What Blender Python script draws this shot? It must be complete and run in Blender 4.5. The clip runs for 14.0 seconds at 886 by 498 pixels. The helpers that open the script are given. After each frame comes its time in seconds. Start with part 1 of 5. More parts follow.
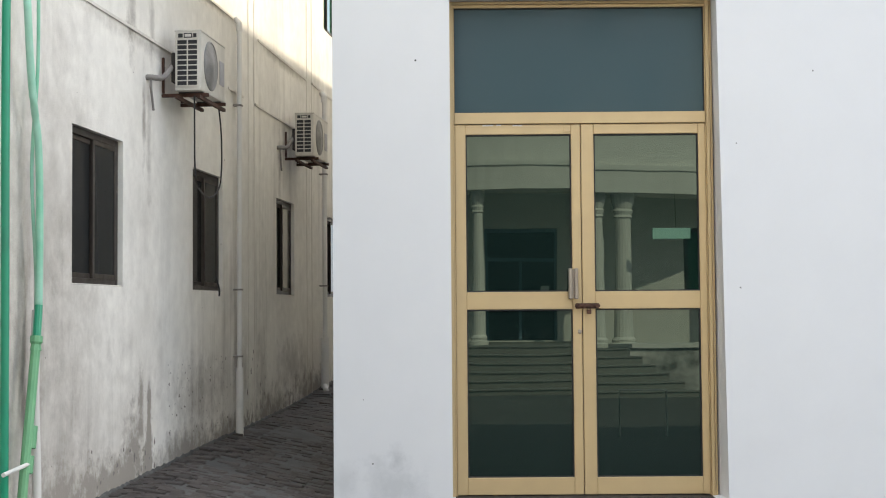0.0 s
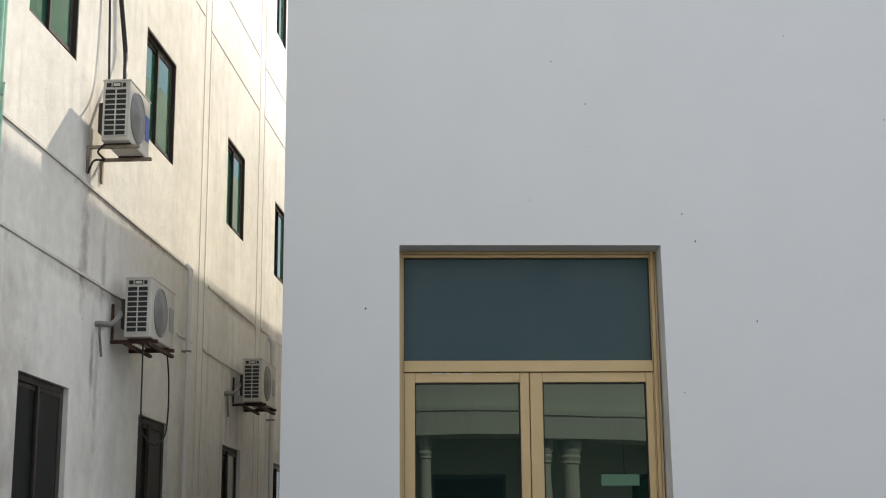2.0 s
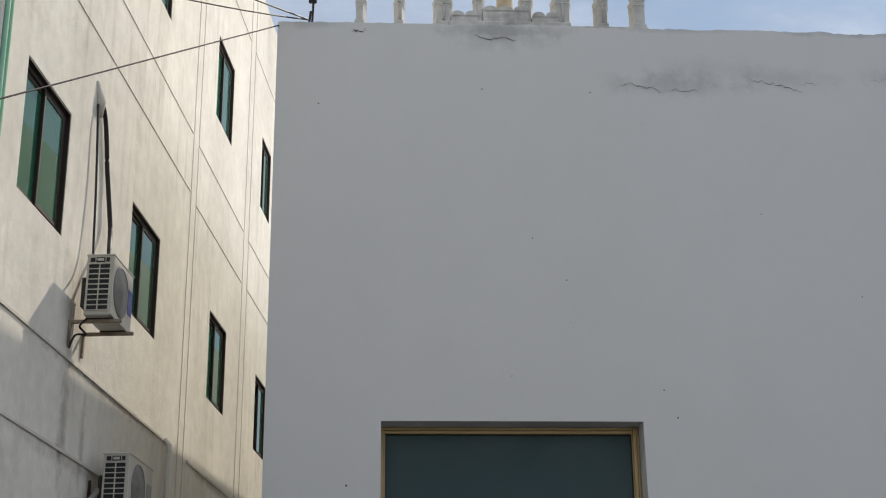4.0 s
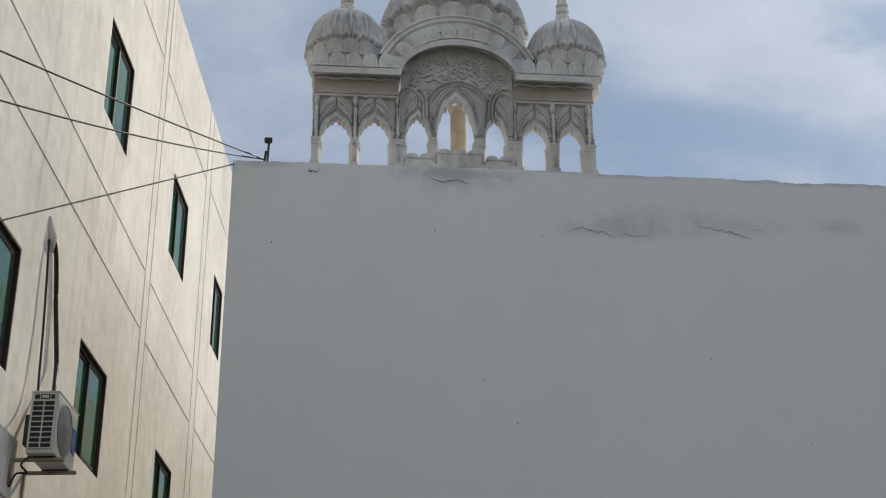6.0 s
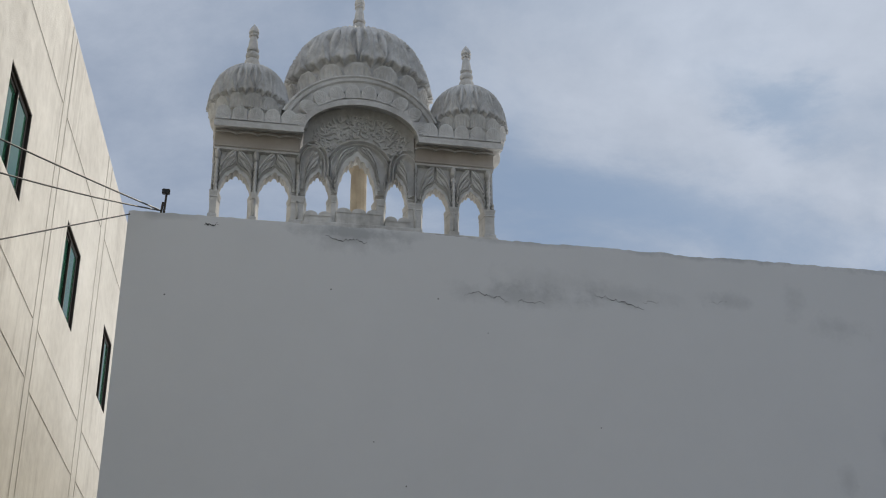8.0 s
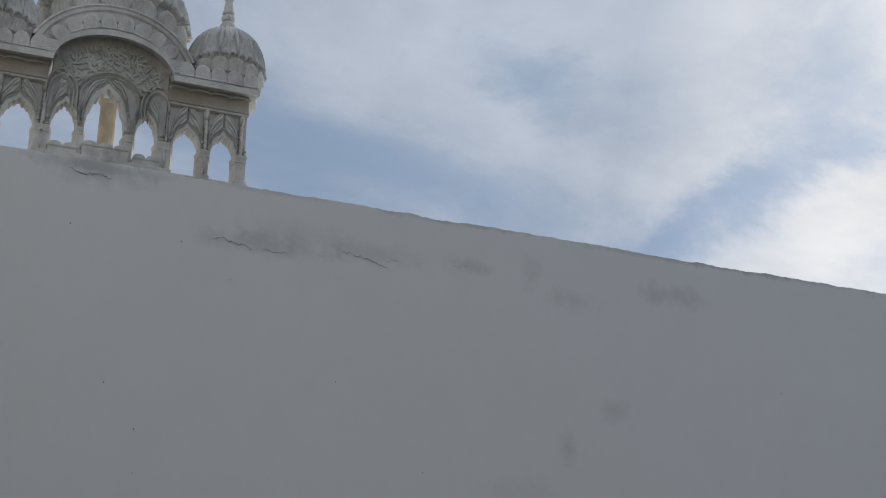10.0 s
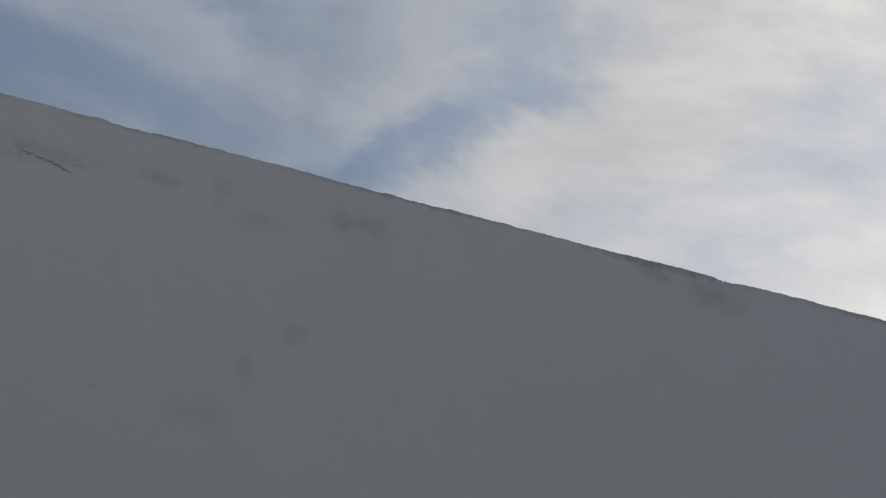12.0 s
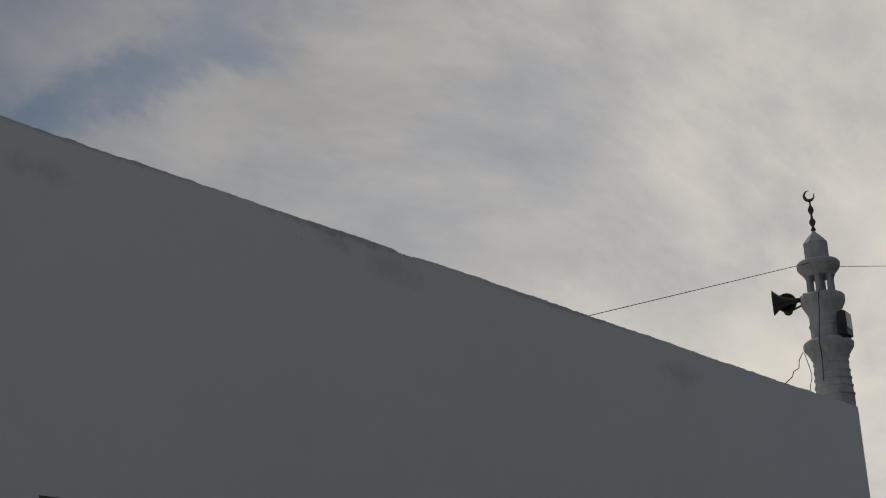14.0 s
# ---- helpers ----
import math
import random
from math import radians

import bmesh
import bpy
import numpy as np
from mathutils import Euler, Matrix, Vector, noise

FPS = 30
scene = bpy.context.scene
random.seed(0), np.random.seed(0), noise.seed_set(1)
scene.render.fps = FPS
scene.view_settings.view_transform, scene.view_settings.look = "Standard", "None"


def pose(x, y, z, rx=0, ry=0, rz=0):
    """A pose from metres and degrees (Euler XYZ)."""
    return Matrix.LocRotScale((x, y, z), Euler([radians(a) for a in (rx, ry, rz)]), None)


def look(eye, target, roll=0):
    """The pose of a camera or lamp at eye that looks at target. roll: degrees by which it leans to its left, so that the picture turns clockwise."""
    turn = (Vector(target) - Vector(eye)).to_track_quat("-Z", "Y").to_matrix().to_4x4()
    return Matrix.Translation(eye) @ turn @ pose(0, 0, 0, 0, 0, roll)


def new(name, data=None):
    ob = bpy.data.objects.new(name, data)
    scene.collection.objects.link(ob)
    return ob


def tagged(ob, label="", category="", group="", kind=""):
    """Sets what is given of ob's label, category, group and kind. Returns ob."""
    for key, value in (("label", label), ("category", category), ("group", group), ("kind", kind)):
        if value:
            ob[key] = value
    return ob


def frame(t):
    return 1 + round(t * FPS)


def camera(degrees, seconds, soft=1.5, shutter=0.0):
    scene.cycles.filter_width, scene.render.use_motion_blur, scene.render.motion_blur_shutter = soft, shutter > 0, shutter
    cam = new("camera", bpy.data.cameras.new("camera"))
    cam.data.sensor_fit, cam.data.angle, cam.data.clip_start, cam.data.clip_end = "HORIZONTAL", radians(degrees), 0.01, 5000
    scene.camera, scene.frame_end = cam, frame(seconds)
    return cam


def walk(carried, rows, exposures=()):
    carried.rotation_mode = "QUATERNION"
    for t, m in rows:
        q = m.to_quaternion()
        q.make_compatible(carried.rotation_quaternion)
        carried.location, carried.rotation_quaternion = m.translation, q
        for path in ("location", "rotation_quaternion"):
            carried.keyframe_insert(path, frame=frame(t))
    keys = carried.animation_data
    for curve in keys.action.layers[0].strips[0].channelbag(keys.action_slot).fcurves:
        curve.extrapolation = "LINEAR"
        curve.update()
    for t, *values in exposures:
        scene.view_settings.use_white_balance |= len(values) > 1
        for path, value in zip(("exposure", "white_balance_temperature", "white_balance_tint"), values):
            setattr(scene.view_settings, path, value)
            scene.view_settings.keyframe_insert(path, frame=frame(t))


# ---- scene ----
S = 1.3                      # metres for one unit of the plan below
cam = camera(34.85, 14.0, soft=1.1)
PATH = [
    (0.0, pose(0.0254, -10.1151, 1.4004, 92.563, 0.433, 0.216)),
    (0.5, pose(0.0231, -10.1167, 1.4077, 95.203, 0.370, -0.103)),
    (1.0, pose(0.0216, -10.1225, 1.4160, 97.782, 0.385, -0.614)),
    (1.5, pose(0.0166, -10.1214, 1.4258, 100.215, 0.392, -1.277)),
    (2.0, pose(0.0101, -10.1225, 1.4365, 102.382, 0.423, -1.933)),
    (2.5, pose(-0.0000, -10.1275, 1.4452, 104.302, 0.475, -2.415)),
    (3.0, pose(-0.0100, -10.1321, 1.4528, 106.011, 0.470, -2.647)),
    (3.5, pose(-0.0091, -10.1370, 1.4588, 107.668, 0.472, -2.717)),
    (4.0, pose(-0.0087, -10.1375, 1.4667, 109.302, 0.463, -2.776)),
    (4.2, pose(-0.0080, -10.1361, 1.4695, 109.939, 0.450, -2.841)),
    (6.3, pose(-0.0106, -10.1280, 1.4895, 115.636, 0.406, -5.321)),
    (6.5, pose(-0.0108, -10.1273, 1.4916, 116.094, 0.402, -5.591)),
    (7.0, pose(-0.0092, -10.1259, 1.4950, 117.139, 0.430, -6.532)),
    (7.2, pose(-0.0094, -10.1246, 1.4965, 117.410, 0.420, -6.900)),
    (9.3, pose(-0.0094, -10.1140, 1.4995, 116.534, 0.360, -16.559)),
    (9.5, pose(-0.0092, -10.1153, 1.4981, 116.160, 0.463, -17.630)),
    (10.0, pose(-0.0077, -10.1176, 1.4971, 115.363, 0.604, -20.899)),
    (10.5, pose(-0.0067, -10.1199, 1.4957, 114.614, 0.695, -24.199)),
    (11.0, pose(-0.0061, -10.1230, 1.4938, 113.743, 0.832, -27.659)),
    (11.7, pose(0.0004, -10.1240, 1.4957, 112.440, 1.286, -32.208)),
    (12.1, pose(0.0050, -10.1232, 1.4980, 111.855, 1.380, -34.873)),
    (12.5, pose(0.0065, -10.1240, 1.4991, 111.427, 1.449, -37.464)),
    (13.2, pose(0.0062, -10.1257, 1.5007, 110.927, 1.720, -42.313)),
    (13.6, pose(0.0056, -10.1267, 1.5019, 110.598, 1.852, -45.041)),
    (14.0, pose(0.0058, -10.1281, 1.5028, 110.123, 1.913, -47.721)),
]
walk(cam, PATH, exposures=[
    (0, 1.16, 6560, 10), (1, 0.70, 6520, 10), (2, 0.30, 6500, 10), (3, -0.04, 6470, 10), (4.2, -0.51, 6450, 10), (6.3, -0.76, 6400, 10), (7.2, -0.89, 6370, 10), (9.5, -0.86, 6350, 10), (11, -1.36, 6340, 10), (12, -1.54, 6400, 10), (12.5, -1.44, 6460, 10), (13.2, -1.68, 6530, 10), (14, -2.18, 6620, 10)])

# ---- light: sun ahead to the side, high; broken cloud ----
SUN = Vector((1.239, 2.39, 2.45)).normalized()
sun = new("sun", bpy.data.lights.new("sun", "SUN"))
sun.data.energy, sun.data.angle, sun.data.color = 5.0, radians(0.6), (1.0, 0.89, 0.715)
sun.matrix_world = look(SUN * 60, (0, 0, 0))

world = bpy.data.worlds.new("sky")
scene.world = world
world.use_nodes = True
wn, wl = world.node_tree.nodes, world.node_tree.links
wn.clear()


def wnode(kind, **values):
    n = wn.new(kind)
    for key, value in values.items():
        n.inputs[key].default_value = value
    return n


def wmath(op, a, b=None):
    n = wn.new("ShaderNodeMath")
    n.operation = op
    for i, value in enumerate((a, b)):
        if value is None:
            continue
        if isinstance(value, (int, float)):
            n.inputs[i].default_value = value
        else:
            wl.new(value, n.inputs[i])
    return n.outputs[0]


sky = wn.new("ShaderNodeTexSky")
sky.sky_type, sky.sun_disc = "NISHITA", False
sky.sun_elevation, sky.sun_rotation = math.asin(SUN.z), math.atan2(SUN.x, SUN.y)
sky.air_density, sky.dust_density, sky.ozone_density = 1.0, 0.5, 2.0
way = wn.new("ShaderNodeTexCoord").outputs["Generated"]
xyz = wn.new("ShaderNodeSeparateXYZ")
wl.new(way, xyz.inputs[0])
height = wmath("ADD", wmath("MAXIMUM", xyz.outputs[2], 0.0), 0.40)
flat = wn.new("ShaderNodeCombineXYZ")
wl.new(wmath("DIVIDE", xyz.outputs[0], height), flat.inputs[0])
wl.new(wmath("DIVIDE", xyz.outputs[1], height), flat.inputs[1])
turn = wn.new("ShaderNodeMapping")
turn.inputs["Location"].default_value = (0.7, 0.35, 0.0)
turn.inputs["Rotation"].default_value = (0, 0, radians(25))
turn.inputs["Scale"].default_value = (1.0, 1.3, 1.0)
wl.new(flat.outputs[0], turn.inputs[0])
puffs = wnode("ShaderNodeTexNoise", Scale=2.3, Detail=14.0, Roughness=0.62, Distortion=0.25)
wl.new(turn.outputs[0], puffs.inputs["Vector"])
cloud = wnode("ShaderNodeTexNoise", Scale=3.6, Detail=12.0, Roughness=0.62, Distortion=0.3)
wl.new(turn.outputs[0], cloud.inputs["Vector"])
broad = wnode("ShaderNodeTexNoise", Scale=0.7, Detail=3.0, Roughness=0.5)
wl.new(turn.outputs[0], broad.inputs["Vector"])
toward = wn.new("ShaderNodeVectorMath")
toward.operation = "DOT_PRODUCT"
toward.inputs[1].default_value = Vector((0.91, 0.32, 0.24)).normalized()
wl.new(way, toward.inputs[0])
glow_range = wn.new("ShaderNodeMapRange")
glow_range.inputs["From Min"].default_value, glow_range.inputs["From Max"].default_value = 0.755, 0.98
wl.new(toward.outputs["Value"], glow_range.inputs["Value"])
glow = glow_range.outputs[0]
# banks of cloud and gaps between them: bearing, height, half widths (degrees), slant, thickness
BANKS = (
    (23.7, 32.1, 7.3, 1.6, -24, 0.22), (25.2, 33.8, 3.0, 1.0, -20, -0.28), (33.0, 34.2, 4.7, 1.3, -10, 0.20), (36.0, 29.3, 3.9, 1.8, 10, 0.21),
    (32.9, 26.5, 4.9, 1.0, 20, -0.20), (16.2, 28.7, 7.8, 1.6, -8, -0.17), (14.0, 34.4, 5.6, 1.1, -30, 0.13), (25.7, 33.1, 2.2, 1.4, -30, -0.26),
    (34.2, 27.4, 4.7, 1.0, 38, -0.13), (38.7, 31.8, 3.5, 1.6, 30, -0.17), (44.2, 27.4, 6.2, 2.5, 25, 0.20), (14.3, 29.4, 6.8, 1.6, -12, -0.20),
    (34.5, 26.3, 3.3, 1.4, 25, -0.12), (32.2, 25.7, 3.8, 1.4, 10, -0.16), (38.1, 29.4, 5.0, 1.4, 12, -0.16), (44.5, 27.3, 8.3, 2.1, 15, 0.20),)
bearing = wn.new("ShaderNodeCombineXYZ")
wl.new(wmath("MULTIPLY", wmath("ARCTAN2", xyz.outputs[0], xyz.outputs[1]), 180 / math.pi), bearing.inputs[0])
wl.new(wmath("MULTIPLY", wmath("ARCSINE", xyz.outputs[2]), 180 / math.pi), bearing.inputs[1])
ragged = wn.new("ShaderNodeVectorMath")         # frayed outlines
ragged.operation = "MULTIPLY_ADD"
ragged.inputs[1].default_value = (18.0, 12.0, 0.0)
wl.new(cloud.outputs["Color"], ragged.inputs[0])
shifted = wn.new("ShaderNodeVectorMath")
shifted.operation = "ADD"
shifted.inputs[1].default_value = (-9.0, -6.0, 0.0)
wl.new(bearing.outputs[0], shifted.inputs[0])
wl.new(shifted.outputs[0], ragged.inputs[2])
density = wmath("ADD", wmath("ADD", wmath("MULTIPLY", puffs.outputs[0], 1.45), wmath("MULTIPLY", broad.outputs[0], 0.2)), wmath("MULTIPLY", glow, 0.22))
for az, el, wide, tall, slant, thick in BANKS:
    placed = wn.new("ShaderNodeMapping")
    placed.vector_type = "TEXTURE"
    placed.inputs["Location"].default_value, placed.inputs["Rotation"].default_value = (az, el, 0), (0, 0, radians(slant))
    placed.inputs["Scale"].default_value = (wide, tall, 1)
    wl.new(ragged.outputs[0], placed.inputs[0])
    reach = wn.new("ShaderNodeVectorMath")
    reach.operation = "LENGTH"
    wl.new(placed.outputs[0], reach.inputs[0])
    fade = wn.new("ShaderNodeMapRange")
    fade.interpolation_type = "SMOOTHSTEP"
    for key, value in (("From Min", 0.0), ("From Max", 2.1), ("To Min", thick), ("To Max", 0.0)):
        fade.inputs[key].default_value = value
    wl.new(reach.outputs["Value"], fade.inputs["Value"])
    density = wmath("ADD", density, fade.outputs[0])
overhead = wn.new("ShaderNodeMapRange")         # unseen cloud near the zenith, thickened and brightened to light the alley
overhead.interpolation_type = "SMOOTHSTEP"
for key, value in (("From Min", 42.0), ("From Max", 75.0), ("To Min", 0.0), ("To Max", 1.0)):
    overhead.inputs[key].default_value = value
wl.new(wmath("MULTIPLY", wmath("ARCSINE", xyz.outputs[2]), 180 / math.pi), overhead.inputs["Value"])
cover = wn.new("ShaderNodeMapRange")
cover.interpolation_type = "SMOOTHSTEP"
cover.inputs["From Min"].default_value, cover.inputs["From Max"].default_value = 0.34, 1.22
wl.new(wmath("ADD", density, wmath("MULTIPLY", overhead.outputs[0], 0.3)), cover.inputs["Value"])
tint = wn.new("ShaderNodeMix")
tint.data_type = "RGBA"
tint.inputs["A"].default_value = (12.2, 13.3, 15.2, 1)
tint.inputs["B"].default_value = (40.0, 37.8, 34.4, 1)
wl.new(glow, tint.inputs["Factor"])
blend = wn.new("ShaderNodeMix")
blend.data_type = "RGBA"
wl.new(wmath("MULTIPLY", cover.outputs[0], 0.95), blend.inputs["Factor"])
clear = wn.new("ShaderNodeVectorMath")          # clear sky, hazier towards the light
clear.operation = "MULTIPLY_ADD"
clear.inputs[1].default_value = (0.72, 0.93, 1.08)
wl.new(sky.outputs[0], clear.inputs[0])
haze = wn.new("ShaderNodeVectorMath")
haze.operation = "SCALE"
haze.inputs[0].default_value = (11.5, 12.0, 13.0)
wl.new(glow, haze.inputs["Scale"])
thin = wn.new("ShaderNodeVectorMath")           # thin veil over the whole sky
thin.operation = "ADD"
thin.inputs[1].default_value = (3.1, 3.4, 3.7)
wl.new(haze.outputs[0], thin.inputs[0])
wl.new(thin.outputs[0], clear.inputs[2])
wl.new(clear.outputs[0], blend.inputs["A"])
billow = wn.new("ShaderNodeVectorMath")         # clouds lighter on their thick parts
billow.operation = "SCALE"
wl.new(tint.outputs["Result"], billow.inputs[0])
wl.new(wmath("MULTIPLY", wmath("ADD", wmath("MULTIPLY", puffs.outputs[0], 0.9), 0.55), wmath("ADD", wmath("MULTIPLY", overhead.outputs[0], 0.8), 1.0)), billow.inputs["Scale"])
wl.new(billow.outputs[0], blend.inputs["B"])
back = wnode("ShaderNodeBackground", Strength=0.072)
wl.new(blend.outputs["Result"], back.inputs[0])
wl.new(back.outputs[0], wn.new("ShaderNodeOutputWorld").inputs[0])

# ---- materials ----
def surface(name, base, rough=0.7, metal=0.0, vary=0.12, grain=14.0, fine=90.0, bump=0.15, streak=0.0, tint=None, spots=(), ior=None, island=0.0, cast=0.0, rag=4.5):
    """Plaster, paint, stone, metal: base colour with broad and fine variation, optional run-off streaks, single stains
    and painted shade patches (centre in metres, radii in metres, strength)."""
    m = bpy.data.materials.new(name)
    m.use_nodes = True
    nodes, links = m.node_tree.nodes, m.node_tree.links
    bsdf = nodes["Principled BSDF"]
    bsdf.inputs["Metallic"].default_value = metal
    if ior:
        bsdf.inputs["IOR"].default_value = ior
    at = nodes.new("ShaderNodeTexCoord").outputs["Object"]

    def noisy(scale, detail, rough_, vector=at):
        n = nodes.new("ShaderNodeTexNoise")
        n.inputs["Scale"].default_value, n.inputs["Detail"].default_value, n.inputs["Roughness"].default_value = scale, detail, rough_
        links.new(vector, n.inputs["Vector"])
        return n.outputs[0]

    def calc(op, a, b):
        n = nodes.new("ShaderNodeMath")
        n.operation = op
        for i, v in enumerate((a, b)):
            if isinstance(v, (int, float)):
                n.inputs[i].default_value = v
            else:
                links.new(v, n.inputs[i])
        return n.outputs[0]

    def ranged(v, lo, hi, a=0.0, b=1.0):
        n = nodes.new("ShaderNodeMapRange")
        for key, value in (("From Min", lo), ("From Max", hi), ("To Min", a), ("To Max", b)):
            n.inputs[key].default_value = value
        links.new(v, n.inputs["Value"])
        return n.outputs[0]

    def mixed(f, a, b):
        n = nodes.new("ShaderNodeMix")
        n.data_type = "RGBA"
        for key, v in (("Factor", f), ("A", a), ("B", b)):
            if isinstance(v, (int, float, tuple)):
                n.inputs[key].default_value = v
            else:
                links.new(v, n.inputs[key])
        return n.outputs["Result"]

    dark = tint or tuple(c * 0.62 for c in base)
    big = noisy(grain * 0.12, 6, 0.62)
    small = noisy(grain, 5, 0.6)
    amount = calc("MULTIPLY", ranged(calc("ADD", calc("MULTIPLY", big, 0.65), calc("MULTIPLY", small, 0.35)), 0.38, 0.66), vary * 2.2)
    if streak:
        run = nodes.new("ShaderNodeMapping")
        run.inputs["Scale"].default_value = (5.0, 5.0, 0.35)
        links.new(at, run.inputs[0])
        amount = calc("ADD", amount, calc("MULTIPLY", calc("MULTIPLY", ranged(noisy(1.0, 7, 0.65, run.outputs[0]), 0.48, 0.72), ranged(noisy(0.5, 3, 0.5), 0.4, 0.62)), streak))
    for centre, radii, strength, *grit in spots:
        away = nodes.new("ShaderNodeMapping")
        away.vector_type = "TEXTURE"
        away.inputs["Location"].default_value, away.inputs["Scale"].default_value = centre, radii
        links.new(at, away.inputs[0])
        size = nodes.new("ShaderNodeVectorMath")
        size.operation = "LENGTH"
        links.new(away.outputs[0], size.inputs[0])
        ragged = calc("ADD", size.outputs["Value"], calc("MULTIPLY", calc("SUBTRACT", noisy(grit[0] if grit else rag, 7, 0.7), 0.5), 2.6))
        amount = calc("ADD", amount, calc("MULTIPLY", ranged(ragged, 0.15, 1.0, 1.0, 0.0), strength))
    amount = calc("MINIMUM", amount, 0.95)
    colour = mixed(amount, (*base, 1), (*dark, 1))
    if island or cast:
        own = nodes.new("ShaderNodeObjectInfo").outputs["Random"] if cast else nodes.new("ShaderNodeNewGeometry").outputs["Random Per Island"]
        colour = mixed(ranged(own, 0, 1, 0.0, island or cast), colour, (*tuple(c * 0.45 for c in base), 1))
    links.new(colour, bsdf.inputs["Base Color"])
    links.new(ranged(small, 0.3, 0.7, max(rough - 0.08, 0.02), min(rough + 0.1, 1.0)), bsdf.inputs["Roughness"])
    if bump:
        relief = nodes.new("ShaderNodeBump")
        relief.inputs["Strength"].default_value, relief.inputs["Distance"].default_value = bump, 0.02
        links.new(calc("ADD", calc("MULTIPLY", noisy(fine, 4, 0.6), 0.35), calc("MULTIPLY", small, 0.8)), relief.inputs["Height"])
        links.new(relief.outputs[0], bsdf.inputs["Normal"])
    return m


def glazing(name, base, ior, tint, rough=0.0, wave=0.0):
    """Dark tinted reflective glass."""
    m = bpy.data.materials.new(name)
    m.use_nodes = True
    nodes, links = m.node_tree.nodes, m.node_tree.links
    b = nodes["Principled BSDF"]
    b.inputs["Base Color"].default_value = (*base, 1)
    b.inputs["Roughness"].default_value, b.inputs["IOR"].default_value = rough, ior
    b.inputs["Specular Tint"].default_value = (*tint, 1)
    if wave:
        n = nodes.new("ShaderNodeTexNoise")
        n.inputs["Scale"].default_value, n.inputs["Detail"].default_value = 1.6, 1.0
        links.new(nodes.new("ShaderNodeTexCoord").outputs["Object"], n.inputs["Vector"])
        r = nodes.new("ShaderNodeBump")
        r.inputs["Strength"].default_value, r.inputs["Distance"].default_value = wave, 0.01
        links.new(n.outputs[0], r.inputs["Height"])
        links.new(r.outputs[0], b.inputs["Normal"])
    return m


def at_wall(x, z, rx, rz, strength):
    return ((x * S, 0.0, z * S), (rx * S, 1.0, rz * S), strength)


WHITE_SPOTS = [
    at_wall(0.8, 5.31, 0.55, 0.05, 0.60), at_wall(1.9, 5.33, 0.45, 0.035, 0.50), at_wall(3.1, 5.32, 0.7, 0.035, 0.62), at_wall(5.2, 5.305, 1.4, 0.04, 0.8), at_wall(7.6, 5.28, 1.2, 0.05, 0.8), at_wall(10.5, 5.27, 1.8, 0.04, 0.7), at_wall(-0.4, 5.33, 0.25, 0.04, 0.45),
    at_wall(1.82, 4.95, 0.5, 0.1, 0.50), at_wall(2.0, 5.05, 0.4, 0.12, 0.25), at_wall(2.5, 5, 0.4, 0.1, 0.32), at_wall(0.76, 5.27, 0.34, 0.13, 0.55),
    at_wall(3.18, 5.02, 0.22, 0.08, 0.41), at_wall(3.64, 5.04, 0.1, 0.14, 0.36), at_wall(3.94, 4.87, 0.22, 0.1, 0.36),
    at_wall(4.69, 5.02, 0.36, 0.1, 0.45), at_wall(4.2, 4.13, 0.14, 0.12, 0.31), at_wall(3.84, 3.85, 0.07, 0.16, 0.36),
    at_wall(3.55, 3.5, 0.22, 0.16, 0.25), at_wall(7.46, 5.2, 0.25, 0.1, 0.41), at_wall(8.12, 5.12, 0.45, 0.16, 0.45),
    at_wall(12.5, 4.97, 0.5, 0.14, 0.41), at_wall(-0.3, 0.12, 0.22, 0.2, 0.48), at_wall(-0.27, 0.28, 0.05, 0.1, 0.40),
    at_wall(-0.55, 0.15, 0.12, 0.12, 0.32)]
WHITE = surface("white_wall_paint", (0.68, 0.683, 0.69), 0.75, vary=0.05, grain=3.0, fine=160, bump=0.12, tint=(0.42, 0.43, 0.44), spots=WHITE_SPOTS)
# whiter than the front paint, only to bounce light into the alley
BOUNCE_WHITE = surface("alley_bounce_white", (0.88, 0.88, 0.86), 0.85, vary=0.08, grain=4.0, bump=0.15)
